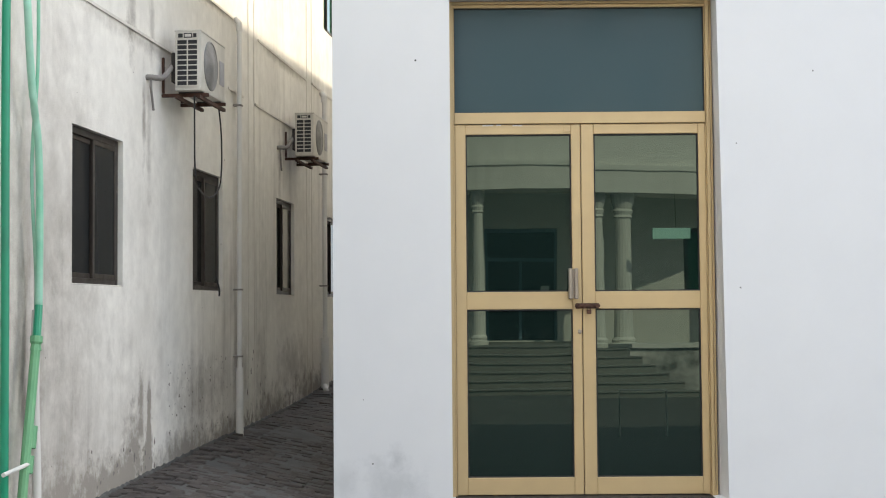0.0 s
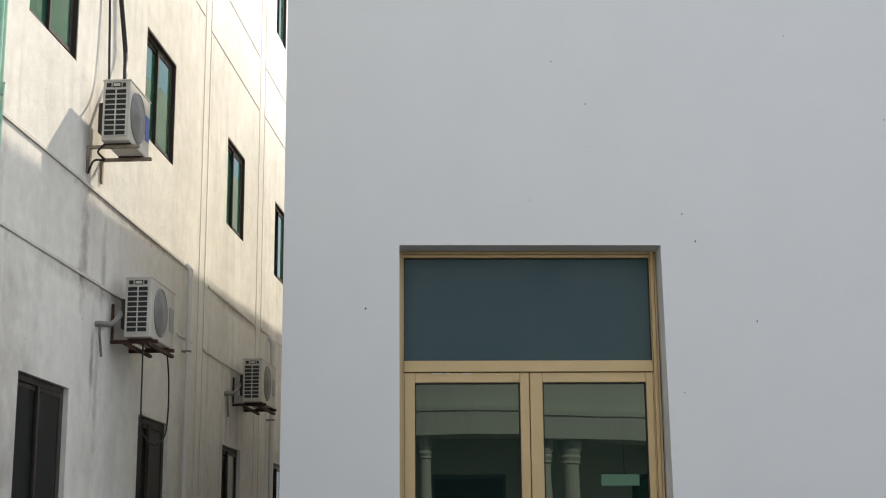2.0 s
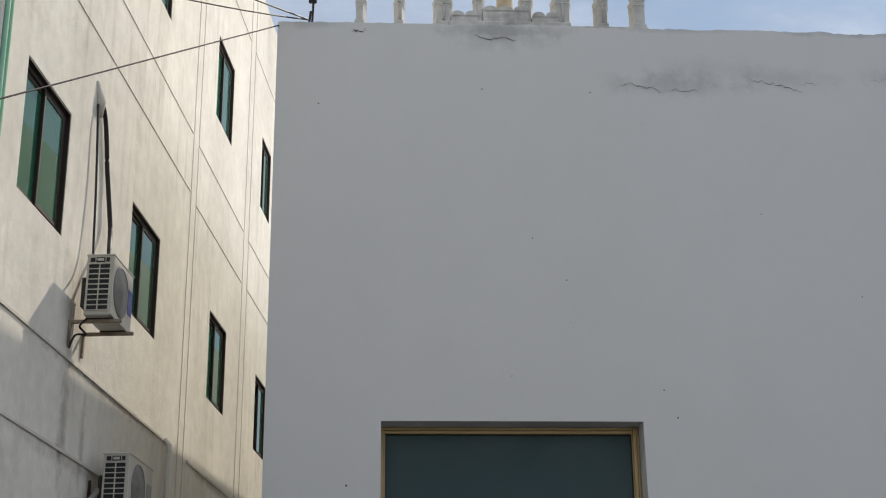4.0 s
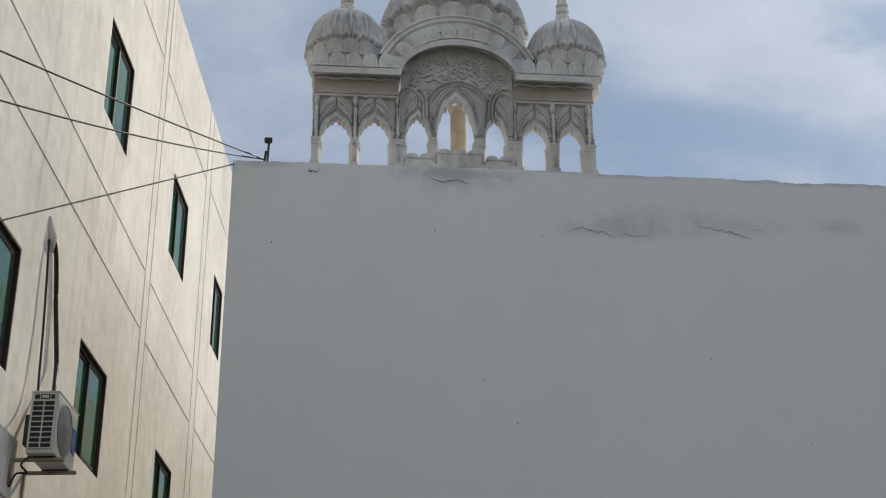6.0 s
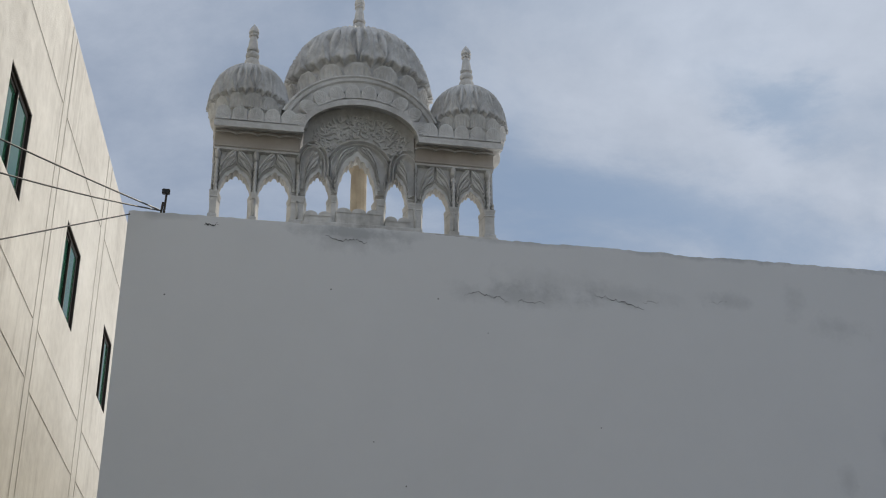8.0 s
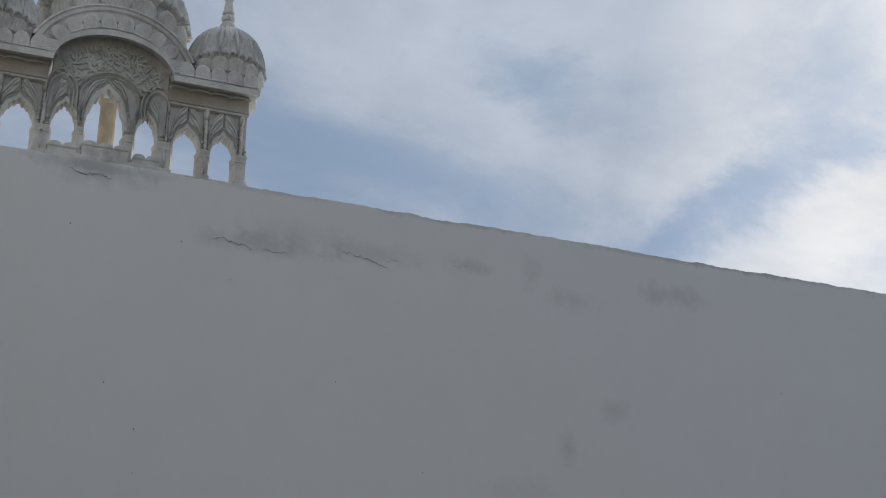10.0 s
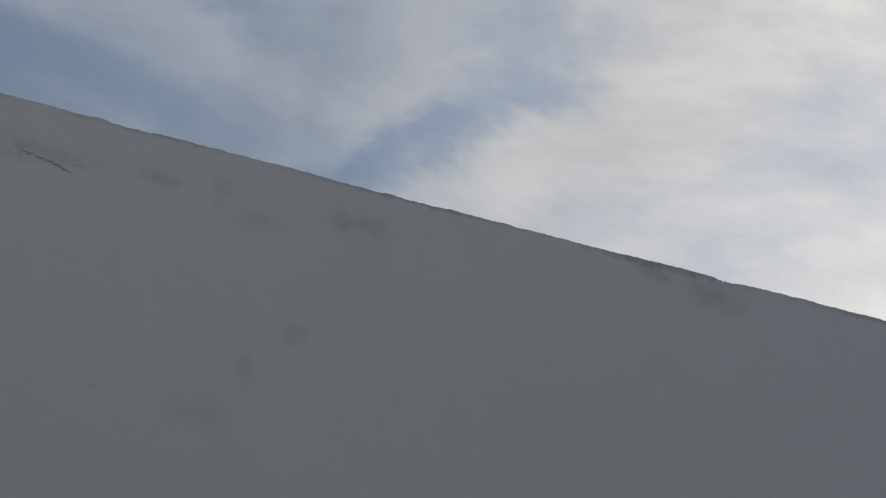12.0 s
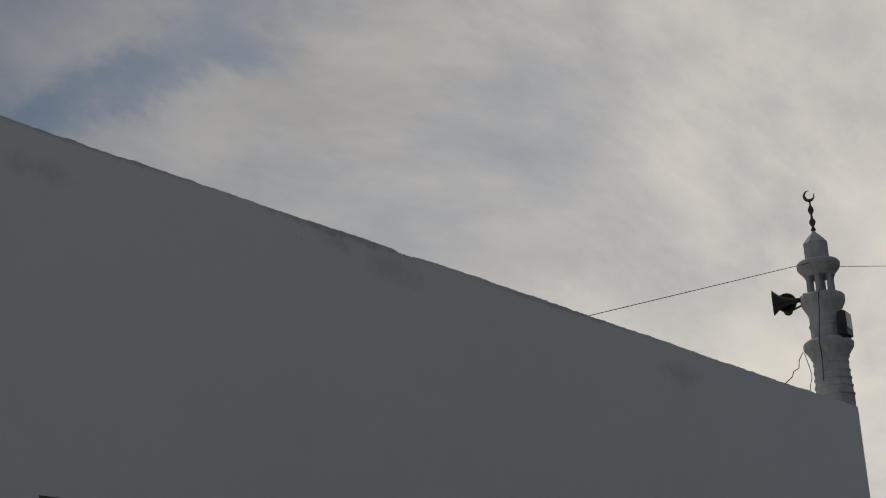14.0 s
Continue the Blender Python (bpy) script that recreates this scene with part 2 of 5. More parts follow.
CREAM_STAINS_SHADE = [((0.0, u * S, z * S), (1.0, ru * S, rz * S), k, grit) for u, z, ru, rz, k, grit in (
    (-0.09, 0.45, 0.045, 0.34, 1.5, 5.0), (-0.10, 0.30, 0.10, 0.22, 1.0, 8.0), (-0.23, 0.62, 0.05, 0.24, 0.7, 6.0), (-0.35, 0.38, 0.22, 0.26, 0.6, 9.0),
    (-1.5, 0.15, 0.9, 0.30, 0.62, 7.0), (-0.6, 0.22, 0.6, 0.20, 0.7, 8.0), (0.6, 0.26, 0.8, 0.16, 0.9, 7.0), (1.7, 0.26, 0.7, 0.18, 1.0, 6.0), (3.0, 0.30, 0.9, 0.24, 1.0, 6.0), (4.6, 0.36, 1.1, 0.26, 1.0, 6.0),
    (0.9, 0.60, 0.7, 0.26, 0.34, 12.0), (1.95, 0.68, 0.25, 0.35, 0.4, 5.0), (2.6, 0.62, 0.22, 0.36, 0.45, 4.0), (3.7, 0.66, 0.7, 0.28, 0.45, 5.0),
    # broad patches: painted shade that tones down the near end of the wall
    (-1.4, 0.55, 1.3, 0.9, 0.42, 1.6), (-1.7, 1.5, 0.9, 1.4, 0.42, 1.2), (-0.2, 1.2, 0.5, 1.0, 0.22, 2.0),
    (-0.19, 2.15, 0.04, 0.3, 0.6, 5.0), (-0.10, 2.0, 0.05, 0.35, 0.4, 6.0), (3.2, 2.2, 0.06, 0.35, 0.4, 6.0), (0.2, 2.55, 1.6, 0.06, 0.4, 6.0),
    (-0.40, 2.75, 0.08, 0.40, 0.6, 6.0), (-0.05, 2.70, 0.06, 0.34, 0.4, 6.0), (-1.75, 2.9, 0.2, 0.25, 0.3, 8.0), (0.5, 3.06, 1.5, 0.04, 0.6, 7.0), (3.4, 3.05, 0.9, 0.05, 0.5, 7.0))]
CREAM = surface("cream_plaster", (0.80, 0.77, 0.705), 0.9, vary=0.16, grain=7.0, fine=120, bump=0.40, streak=0.42, tint=(0.27, 0.24, 0.205), spots=CREAM_STAINS_SHADE, rag=9.0)
TRIM = surface("plaster_bead", (0.70, 0.665, 0.60), 0.9, vary=0.3, grain=9, bump=0.3, tint=(0.42, 0.385, 0.335))
STUCCO = surface("kiosk_cast_plaster", (0.69, 0.685, 0.67), 0.85, vary=0.26, grain=16, fine=140, bump=0.45, streak=0.6, tint=(0.24, 0.23, 0.215))
# stained frieze plaster; base also darkened for the shade under the eave
STAINED_SHADED = surface("stained_shaded_plaster_band", (0.54, 0.505, 0.47), 0.9, vary=0.3, grain=8, bump=0.25, streak=0.5, tint=(0.34, 0.29, 0.25))
PILLAR = surface("pillar_plaster", (0.74, 0.66, 0.53), 0.85, vary=0.3, grain=8, bump=0.3, streak=0.5, tint=(0.26, 0.2, 0.14))
MINARET = surface("minaret_plaster", (0.48, 0.48, 0.48), 0.85, vary=0.25, grain=8, bump=0.3, streak=0.4, tint=(0.16, 0.16, 0.16))
GOLD = surface("champagne_aluminium", (0.52, 0.385, 0.205), 0.42, metal=0.25, vary=0.1, grain=6, fine=200, bump=0.03, tint=(0.33, 0.25, 0.15))
GASKET = surface("black_rubber", (0.012, 0.012, 0.012), 0.7, vary=0.1, bump=0.05)
BROWN = surface("brown_aluminium", (0.035, 0.026, 0.02), 0.5, metal=0.2, vary=0.2, bump=0.05)
STEEL = surface("worn_steel", (0.34, 0.30, 0.26), 0.35, metal=0.8, vary=0.2, bump=0.05)
RUST = surface("rusty_steel", (0.10, 0.045, 0.028), 0.85, metal=0.2, vary=0.5, grain=30, bump=0.4, tint=(0.03, 0.018, 0.014))
IRON = surface("dark_iron", (0.05, 0.042, 0.037), 0.7, metal=0.3, vary=0.4, grain=25, bump=0.3)
ACWHITE = surface("ivory_enamel", (0.60, 0.57, 0.51), 0.45, vary=0.2, grain=8, bump=0.05, streak=0.5, tint=(0.27, 0.24, 0.2))
ACDARK = surface("coil_black", (0.015, 0.016, 0.018), 0.6, vary=0.4, bump=0.2)
BLUE = surface("blue_sticker", (0.06, 0.08, 0.36), 0.4, vary=0.1, bump=0.0)
GREYLABEL = surface("faded_sticker", (0.33, 0.32, 0.34), 0.5, vary=0.2, bump=0.0)
PVC = surface("white_pvc", (0.66, 0.64, 0.60), 0.5, vary=0.15, grain=6, bump=0.05, streak=0.4)
GREEN = surface("green_plastic_pipe", (0.0, 0.27, 0.14), 0.35, vary=0.25, grain=6, bump=0.05, tint=(0.02, 0.14, 0.09))
PALEGREEN = surface("sun_bleached_green_pipe", (0.17, 0.46, 0.30), 0.45, vary=0.4, grain=7, bump=0.1, tint=(0.42, 0.62, 0.52))
MOSS = surface("faded_green_pipe", (0.16, 0.37, 0.19), 0.55, vary=0.35, grain=8, bump=0.1, tint=(0.07, 0.26, 0.12))
CABLE = surface("black_cable", (0.012, 0.012, 0.012), 0.6, vary=0.2, bump=0.0)
WRAP = surface("grey_pipe_wrap", (0.24, 0.22, 0.2), 0.9, vary=0.3, grain=20, bump=0.4)
PAVER = surface("worn_brick_paver", (0.066, 0.053, 0.045), 0.8, vary=0.4, grain=18, fine=110, bump=0.5, cast=0.9)
PAVER_REST = surface("worn_brick_paver_far", (0.066, 0.053, 0.045), 0.8, vary=0.4, grain=18, fine=110, bump=0.5, island=0.9)
GROUND = surface("courtyard_concrete", (0.075, 0.074, 0.068), 0.9, vary=0.35, grain=4, fine=70, bump=0.5, tint=(0.045, 0.045, 0.042))
STEP = surface("grey_terrazzo_step", (0.20, 0.20, 0.18), 0.7, vary=0.25, grain=12, bump=0.15)
PORTICO = surface("portico_paint", (0.66, 0.66, 0.60), 0.8, vary=0.12, grain=5, bump=0.2, streak=0.35, tint=(0.36, 0.36, 0.32))
FLAKED = surface("flaking_plaster", (0.62, 0.61, 0.57), 0.9, vary=0.5, grain=7, bump=0.5, tint=(0.09, 0.09, 0.085))
SIGN = surface("mint_sign_paint", (0.50, 0.86, 0.73), 0.5, vary=0.3, grain=14, bump=0.0, tint=(0.45, 0.75, 0.66))
HORN = surface("black_horn_paint", (0.03, 0.027, 0.025), 0.45, vary=0.3, bump=0.1)
LAMPGLASS = surface("floodlight_glass", (0.45, 0.45, 0.44), 0.15, vary=0.1, bump=0.0)
BRONZE = surface("weathered_brass", (0.10, 0.085, 0.07), 0.5, metal=0.5, vary=0.3, bump=0.1)
PIT = surface("flaked_patch", (0.22, 0.20, 0.18), 1.0, vary=0.4, grain=30, bump=0.3)
FANGREY = surface("smudged_grey_plastic", (0.27, 0.26, 0.25), 0.5, vary=0.4, grain=9, bump=0.05, streak=0.5)
BRACKET = surface("beige_bracket_paint", (0.36, 0.30, 0.22), 0.6, vary=0.4, grain=20, bump=0.2, tint=(0.10, 0.05, 0.03))
CRACK = surface("crack_shadow", (0.10, 0.10, 0.10), 1.0, vary=0.3, bump=0.0)
# near-black colour that paints the darkness of unlit interiors
DARK = surface("room_darkness_paint", (0.02, 0.022, 0.022), 0.9, vary=0.1, bump=0.0)
DOORBLUE = surface("blue_grey_door_paint", (0.09, 0.15, 0.20), 0.6, vary=0.2, bump=0.05)
DOORGLASS = glazing("door_mirror_glass", (0.006, 0.014, 0.012), 1.66, (0.82, 1.0, 0.90), wave=0.05)
TRANSOM = surface("teal_film_glass", (0.011, 0.047, 0.058), 0.42, vary=0.06, grain=2, bump=0.0, tint=(0.03, 0.07, 0.085))
WINGLASS = glazing("green_window_glass", (0.030, 0.115, 0.070), 1.38, (0.62, 1.0, 0.86))
LOWGLASS = glazing("dusty_window_glass", (0.020, 0.021, 0.021), 1.12, (0.9, 1.0, 0.95), rough=0.12)

# ---- building blocks ----
def part(name, bm, material, parent=None, label="", smooth=False, m=None):
    """One mesh object; plan units become metres here."""
    bm.normal_update()
    for v in bm.verts:
        v.co *= S
    mesh = bpy.data.meshes.new(name)
    bm.to_mesh(mesh)
    bm.free()
    mesh.materials.append(material)
    if smooth:
        mesh.shade_smooth()
    ob = new(name, mesh)
    ob.parent = parent
    if m is not None:
        ob.matrix_basis = m
    return tagged(ob, label)


def thing(name, x, y, z, turn=0.0, label="", category="", group="", kind=""):
    ob = new(name)
    ob.empty_display_size = 0.2
    ob.matrix_basis = pose(x * S, y * S, z * S, 0, 0, turn)
    return tagged(ob, label, category, group, kind)


def box(bm, x0, x1, y0, y1, z0, z1, bevel=0.0, seg=1):
    made = bmesh.ops.create_cube(bm, size=1.0)["verts"]
    for v in made:
        v.co = Vector(((x0 + x1) / 2 + v.co.x * (x1 - x0), (y0 + y1) / 2 + v.co.y * (y1 - y0), (z0 + z1) / 2 + v.co.z * (z1 - z0)))
    if bevel:
        bmesh.ops.bevel(bm, geom=list({e for v in made for e in v.link_edges}), offset=bevel, segments=seg, affect="EDGES", profile=0.6)
    return bm


def boxes(*rows, bevel=0.0):
    bm = bmesh.new()
    for r in rows:
        box(bm, *r, bevel=bevel)
    return bm


def tube(bm, points, radius, seg=8, closed=True):
    pts = [Vector(p) for p in points]
    rings = []
    for i, p in enumerate(pts):
        along = (pts[min(i + 1, len(pts) - 1)] - pts[max(i - 1, 0)]).normalized()
        side = along.cross(Vector((0, 0, 1)) if abs(along.z) < 0.95 else Vector((1, 0, 0))).normalized()
        up = side.cross(along)
        r = radius[i] if isinstance(radius, (list, tuple)) else radius
        rings.append([bm.verts.new(p + (side * math.cos(a) + up * math.sin(a)) * r) for a in (2 * math.pi * k / seg for k in range(seg))])
    for a, b in zip(rings, rings[1:]):
        for k in range(seg):
            bm.faces.new((a[k], a[(k + 1) % seg], b[(k + 1) % seg], b[k]))
    if closed:
        bm.faces.new(rings[0][::-1])
        bm.faces.new(rings[-1])
    bmesh.ops.recalc_face_normals(bm, faces=bm.faces[:])
    return bm


def smooth_line(points, steps=6):
    """Points of a soft curve through the given ones."""
    p = [Vector(q) for q in points]
    out = []
    for i in range(len(p) - 1):
        a, b, c, d = p[max(i - 1, 0)], p[i], p[i + 1], p[min(i + 2, len(p) - 1)]
        for k in range(steps):
            t = k / steps
            out.append(0.5 * (2 * b + (c - a) * t + (2 * a - 5 * b + 4 * c - d) * t * t + (3 * b - a - 3 * c + d) * t ** 3))
    return out + [p[-1]]


def sag(a, b, drop, n=14):
    a, b = Vector(a), Vector(b)
    return [a.lerp(b, i / n) - Vector((0, 0, drop * 4 * (i / n) * (1 - i / n))) for i in range(n + 1)]


def lathe(bm, profile, x=0.0, y=0.0, seg=24, ribs=0, depth=0.0, sides=None, shape=None):
    """profile: rows of radius, height. ribs swell the surface round about; shape(angle, t) scales the radius."""
    rings = []
    n = len(profile) - 1
    for j, (r, z) in enumerate(profile):
        ring = []
        for k in range(seg):
            a = 2 * math.pi * k / seg
            f = 1 + (depth * (abs(math.cos(ribs * a / 2)) - 0.6) if ribs else 0)
            if shape:
                f *= shape(a, j / n)
            ring.append(bm.verts.new((x + r * f * math.cos(a), y + r * f * math.sin(a), z)))
        rings.append(ring)
    for a, b in zip(rings, rings[1:]):
        for k in range(seg):
            bm.faces.new((a[k], a[(k + 1) % seg], b[(k + 1) % seg], b[k]))
    bm.faces.new(rings[0][::-1])
    bm.faces.new(rings[-1])
    bmesh.ops.recalc_face_normals(bm, faces=bm.faces[:])
    return bm


def pierced(bm, a0, a1, z0, z1, holes, front, back, put, top=None):
    """A wall with openings right through it. put(a, d, z) gives the place of a point along, deep and up."""
    cuts_a = sorted({a0, a1, *(h[0] for h in holes), *(h[1] for h in holes)})
    cuts_z = sorted({z0, z1, *(h[2] for h in holes), *(h[3] for h in holes)})

    def quad(*p):
        bm.faces.new([bm.verts.new(put(*q)) for q in p])

    for l, r in zip(cuts_a, cuts_a[1:]):
        for lo, hi in zip(cuts_z, cuts_z[1:]):
            if any(h[0] <= l and r <= h[1] and h[2] <= lo and hi <= h[3] for h in holes):
                continue
            quad((l, front, lo), (r, front, lo), (r, front, hi), (l, front, hi))
            quad((l, back, lo), (l, back, hi), (r, back, hi), (r, back, lo))
    for l, r, lo, hi in holes:
        quad((l, front, lo), (l, front, hi), (l, back, hi), (l, back, lo))
        quad((r, front, lo), (r, back, lo), (r, back, hi), (r, front, hi))
        quad((l, front, lo), (l, back, lo), (r, back, lo), (r, front, lo))
        quad((l, front, hi), (r, front, hi), (r, back, hi), (l, back, hi))
    quad((a0, front, z0), (a0, front, z1), (a0, back, z1), (a0, back, z0))
    quad((a1, front, z0), (a1, back, z0), (a1, back, z1), (a1, front, z1))
    if not top:
        quad((a0, front, z1), (a1, front, z1), (a1, back, z1), (a0, back, z1))
    bmesh.ops.remove_doubles(bm, verts=bm.verts[:], dist=0.0005)
    bmesh.ops.recalc_face_normals(bm, faces=bm.faces[:])
    return bm


# ---- ground ----
ALLEY_TURN = -5.6            # the long side building stands slightly askew


def ground_height(x, y):
    """Level court; in the alley earth and paving lie higher along the side building and rise inwards."""
    if x > -0.6:
        return 0.02
    t = min(max((y + 2.6) / 1.9, 0.0), 1.0)
    bank = 0.16 * t * t * (3 - 2 * t) + 0.04 * min(max(y + 0.84, 0.0), 9.0)
    across = min((-x - 0.6) / 0.9, 1.0)
    return 0.02 + bank * (across + (1 - across) * min(max(y * 0.2, 0.0), 1.0))


def lay_ground():
    bm = bmesh.new()
    xs = [-900, -200, -60, -20, -8, -4] + [-3 + 0.2 * i for i in range(12)] + [-0.7, -0.601, -0.599, 0, 0.7, 1.5, 3, 6, 10, 16, 25, 60, 200, 900]
    ys = [-900, -200, -60, -30, -20, -14, -10, -6] + [-4 + 0.4 * i for i in range(40)] + [14, 20, 40, 100, 300, 900]
    grid = [[bm.verts.new((x, y, ground_height(x, y))) for x in xs] for y in ys]
    for a, b in zip(grid, grid[1:]):
        for i in range(len(xs) - 1):
            bm.faces.new((a[i], a[i + 1], b[i + 1], b[i]))
    tagged(part("ground", bm, GROUND, smooth=True), "dull grey worn concrete courtyard ground", "ground", kind="structure")


lay_ground()

# ---- white front building ----
FRONT_L, FRONT_R, ROOF = -0.615, 16.62, 5.32
DOORS = [(0.037, 1.521), (4.885, 6.37)]


def ragged_top(x):
    z = 5.348 - 0.0055 * max(x, 0.0) + 0.004 * noise.noise((x * 0.8, 3.1, 0)) * 3
    z -= 0.014 * math.exp(-((x - 5.4) / 1.3) ** 2)
    z += 0.008 * noise.noise((x * 6.0, 0.4, 0)) + 0.006 * noise.noise((x * 25.0, 1.4, 0)) + 0.004 * min(0.0, noise.noise((x * 70.0, 5.4, 0)))
    for a, b, d in ((2.8, 3.2, 0.016), (8.15, 8.5, 0.03), (16.0, 16.62, -0.02)):
        if a < x < b:
            z -= d * (0.6 + 0.4 * noise.noise((x * 40, 8.0, 0))) * min(1, (x - a) * 12, (b - x) * 12 if d > 0 else 1)
    return z


def white_building():
    house = thing("white_building", 0, 0, 0, label="long plain white-painted building front with a ragged parapet", category="building")
    bm = bmesh.new()
    pierced(bm, FRONT_L, FRONT_R, -0.05, 5.2, [(a, b, 0.045, 2.838) for a, b in DOORS], 0.0, 0.24, lambda a, d, z: (a, d, z), top=True)
    # the parapet's uneven edge
    n = 1500
    cols = []
    for i in range(n + 1):
        x = FRONT_L + (FRONT_R - FRONT_L) * i / n
        z = ragged_top(x)
        cols.append([bm.verts.new(p) for p in ((x, 0, 5.2), (x, 0.0, z - 0.003), (x, 0.004, z - 0.002), (x, 0.225, z - 0.004), (x, 0.24, z - 0.012), (x, 0.24, 5.2))])
    for a, b in zip(cols, cols[1:]):
        for k in range(5):
            bm.faces.new((a[k], b[k], b[k + 1], a[k + 1]))
    bm.faces.new(cols[0])
    bm.faces.new(cols[-1][::-1])
    for v in bm.verts:                          # the first opening's jamb leans out towards its foot
        if abs(v.co.x - DOORS[0][1]) < 0.001 and v.co.z < 0.1 and v.co.y < 0.01:
            v.co.x += 0.028
    part("front_wall", bm, WHITE, house)
    a = radians(-ALLEY_TURN)
    # unseen wall: brightens the alley and sets the shadow edge opposite
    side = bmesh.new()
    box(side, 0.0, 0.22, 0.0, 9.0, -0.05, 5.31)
    part("side_wall", side, BOUNCE_WHITE, house, "unseen wall towards the alley, extra white to bounce light", m=pose((FRONT_L + 0.003) * S, 0.242 * S, 0, 0, 0, ALLEY_TURN + 0.8))
    part("end_wall", boxes((FRONT_R - 0.24, FRONT_R - 0.003, 0.243, 9.0, -0.05, 5.2)), WHITE, house)
    part("rear_wall", boxes((0.5, FRONT_R - 0.25, 8.8, 9.0, -0.05, 5.2)), WHITE, house)
    part("roof", boxes((0.6, FRONT_R - 0.26, 0.25, 8.79, 4.95, 5.12)), WHITE, house, "flat grey-white roof slab")
    for k, (l, r) in enumerate(DOORS):
        # black backing panel in place of a shaded lobby
        part("dark_lobby", boxes((l - 0.1, r + 0.1, 0.6, 0.64, 0.0, 3.0)), DARK, house, "near-black panel standing in for the unlit lobby behind the glass")
    bm = bmesh.new()
    holes = [(-0.354, 4.79), (1.305, 4.885), (0.922, 3.935), (1.115, 3.676), (1.616, 4.677), (2.86, 3.586), (-0.153, 2.475), (0.64, 4.9), (0.78, 3.1), (1.13, 3.42), (1.65, 3.02), (1.72, 2.86), (2.3, 4.1), (-0.45, 0.6), (-0.4, 0.25), (1.62, 2.0), (1.63, 1.2), (2.05, 2.4), (5.5, 4.4), (9.2, 4.7), (7.1, 5.12)]
    for x, z in holes:
        r = random.uniform(0.003, 0.006)
        ring = [bm.verts.new((x + r * math.cos(k) * random.uniform(0.7, 1.3), -0.002, z + r * math.sin(k) * random.uniform(0.7, 1.3))) for k in (0, 1.05, 2.1, 3.14, 4.2, 5.24)]
        bm.faces.new(ring)
    tagged(part("pockmarks", bm, CRACK, house), "small dark nail holes in the paint", kind="stuff")

    def crack(points, width):
        line = []
        for p, q in zip(points, points[1:]):
            for i in range(7):
                t = i / 7
                line.append((p[0] + (q[0] - p[0]) * t + random.uniform(-0.007, 0.007), p[1] + (q[1] - p[1]) * t + random.uniform(-0.012, 0.012)))
        bm = bmesh.new()
        rows = []
        for i, (x, z) in enumerate(line):
            w = width * random.uniform(0.25, 1.0) * min(1, i / 3 + 0.2, (len(line) - i) / 3)
            rows.append((bm.verts.new((x, -0.0025, z + w)), bm.verts.new((x, -0.0025, z - w))))
        for a, b in zip(rows, rows[1:]):
            bm.faces.new((a[0], a[1], b[1], b[0]))
        part("crack", bm, CRACK, house, "hairline crack in the plaster")

    crack([(1.477, 4.932), (1.548, 4.952), (1.617, 4.926), (1.694, 4.928), (1.755, 4.886)], 0.0032)
    crack([(1.8, 4.91), (1.862, 4.915), (2.002, 4.898)], 0.0022)
    crack([(2.3, 4.99), (2.431, 4.967), (2.552, 4.938), (2.638, 4.904)], 0.0028)
    crack([(2.62, 4.96), (2.75, 4.965)], 0.002)
    crack([(3.05, 4.99), (3.2, 5.0)], 0.002)
    crack([(-0.16, 5.29), (-0.1, 5.285), (-0.07, 5.3)], 0.006)
    crack([(0.6, 5.27), (0.7, 5.24), (0.78, 5.255), (0.88, 5.23)], 0.004)


white_building()


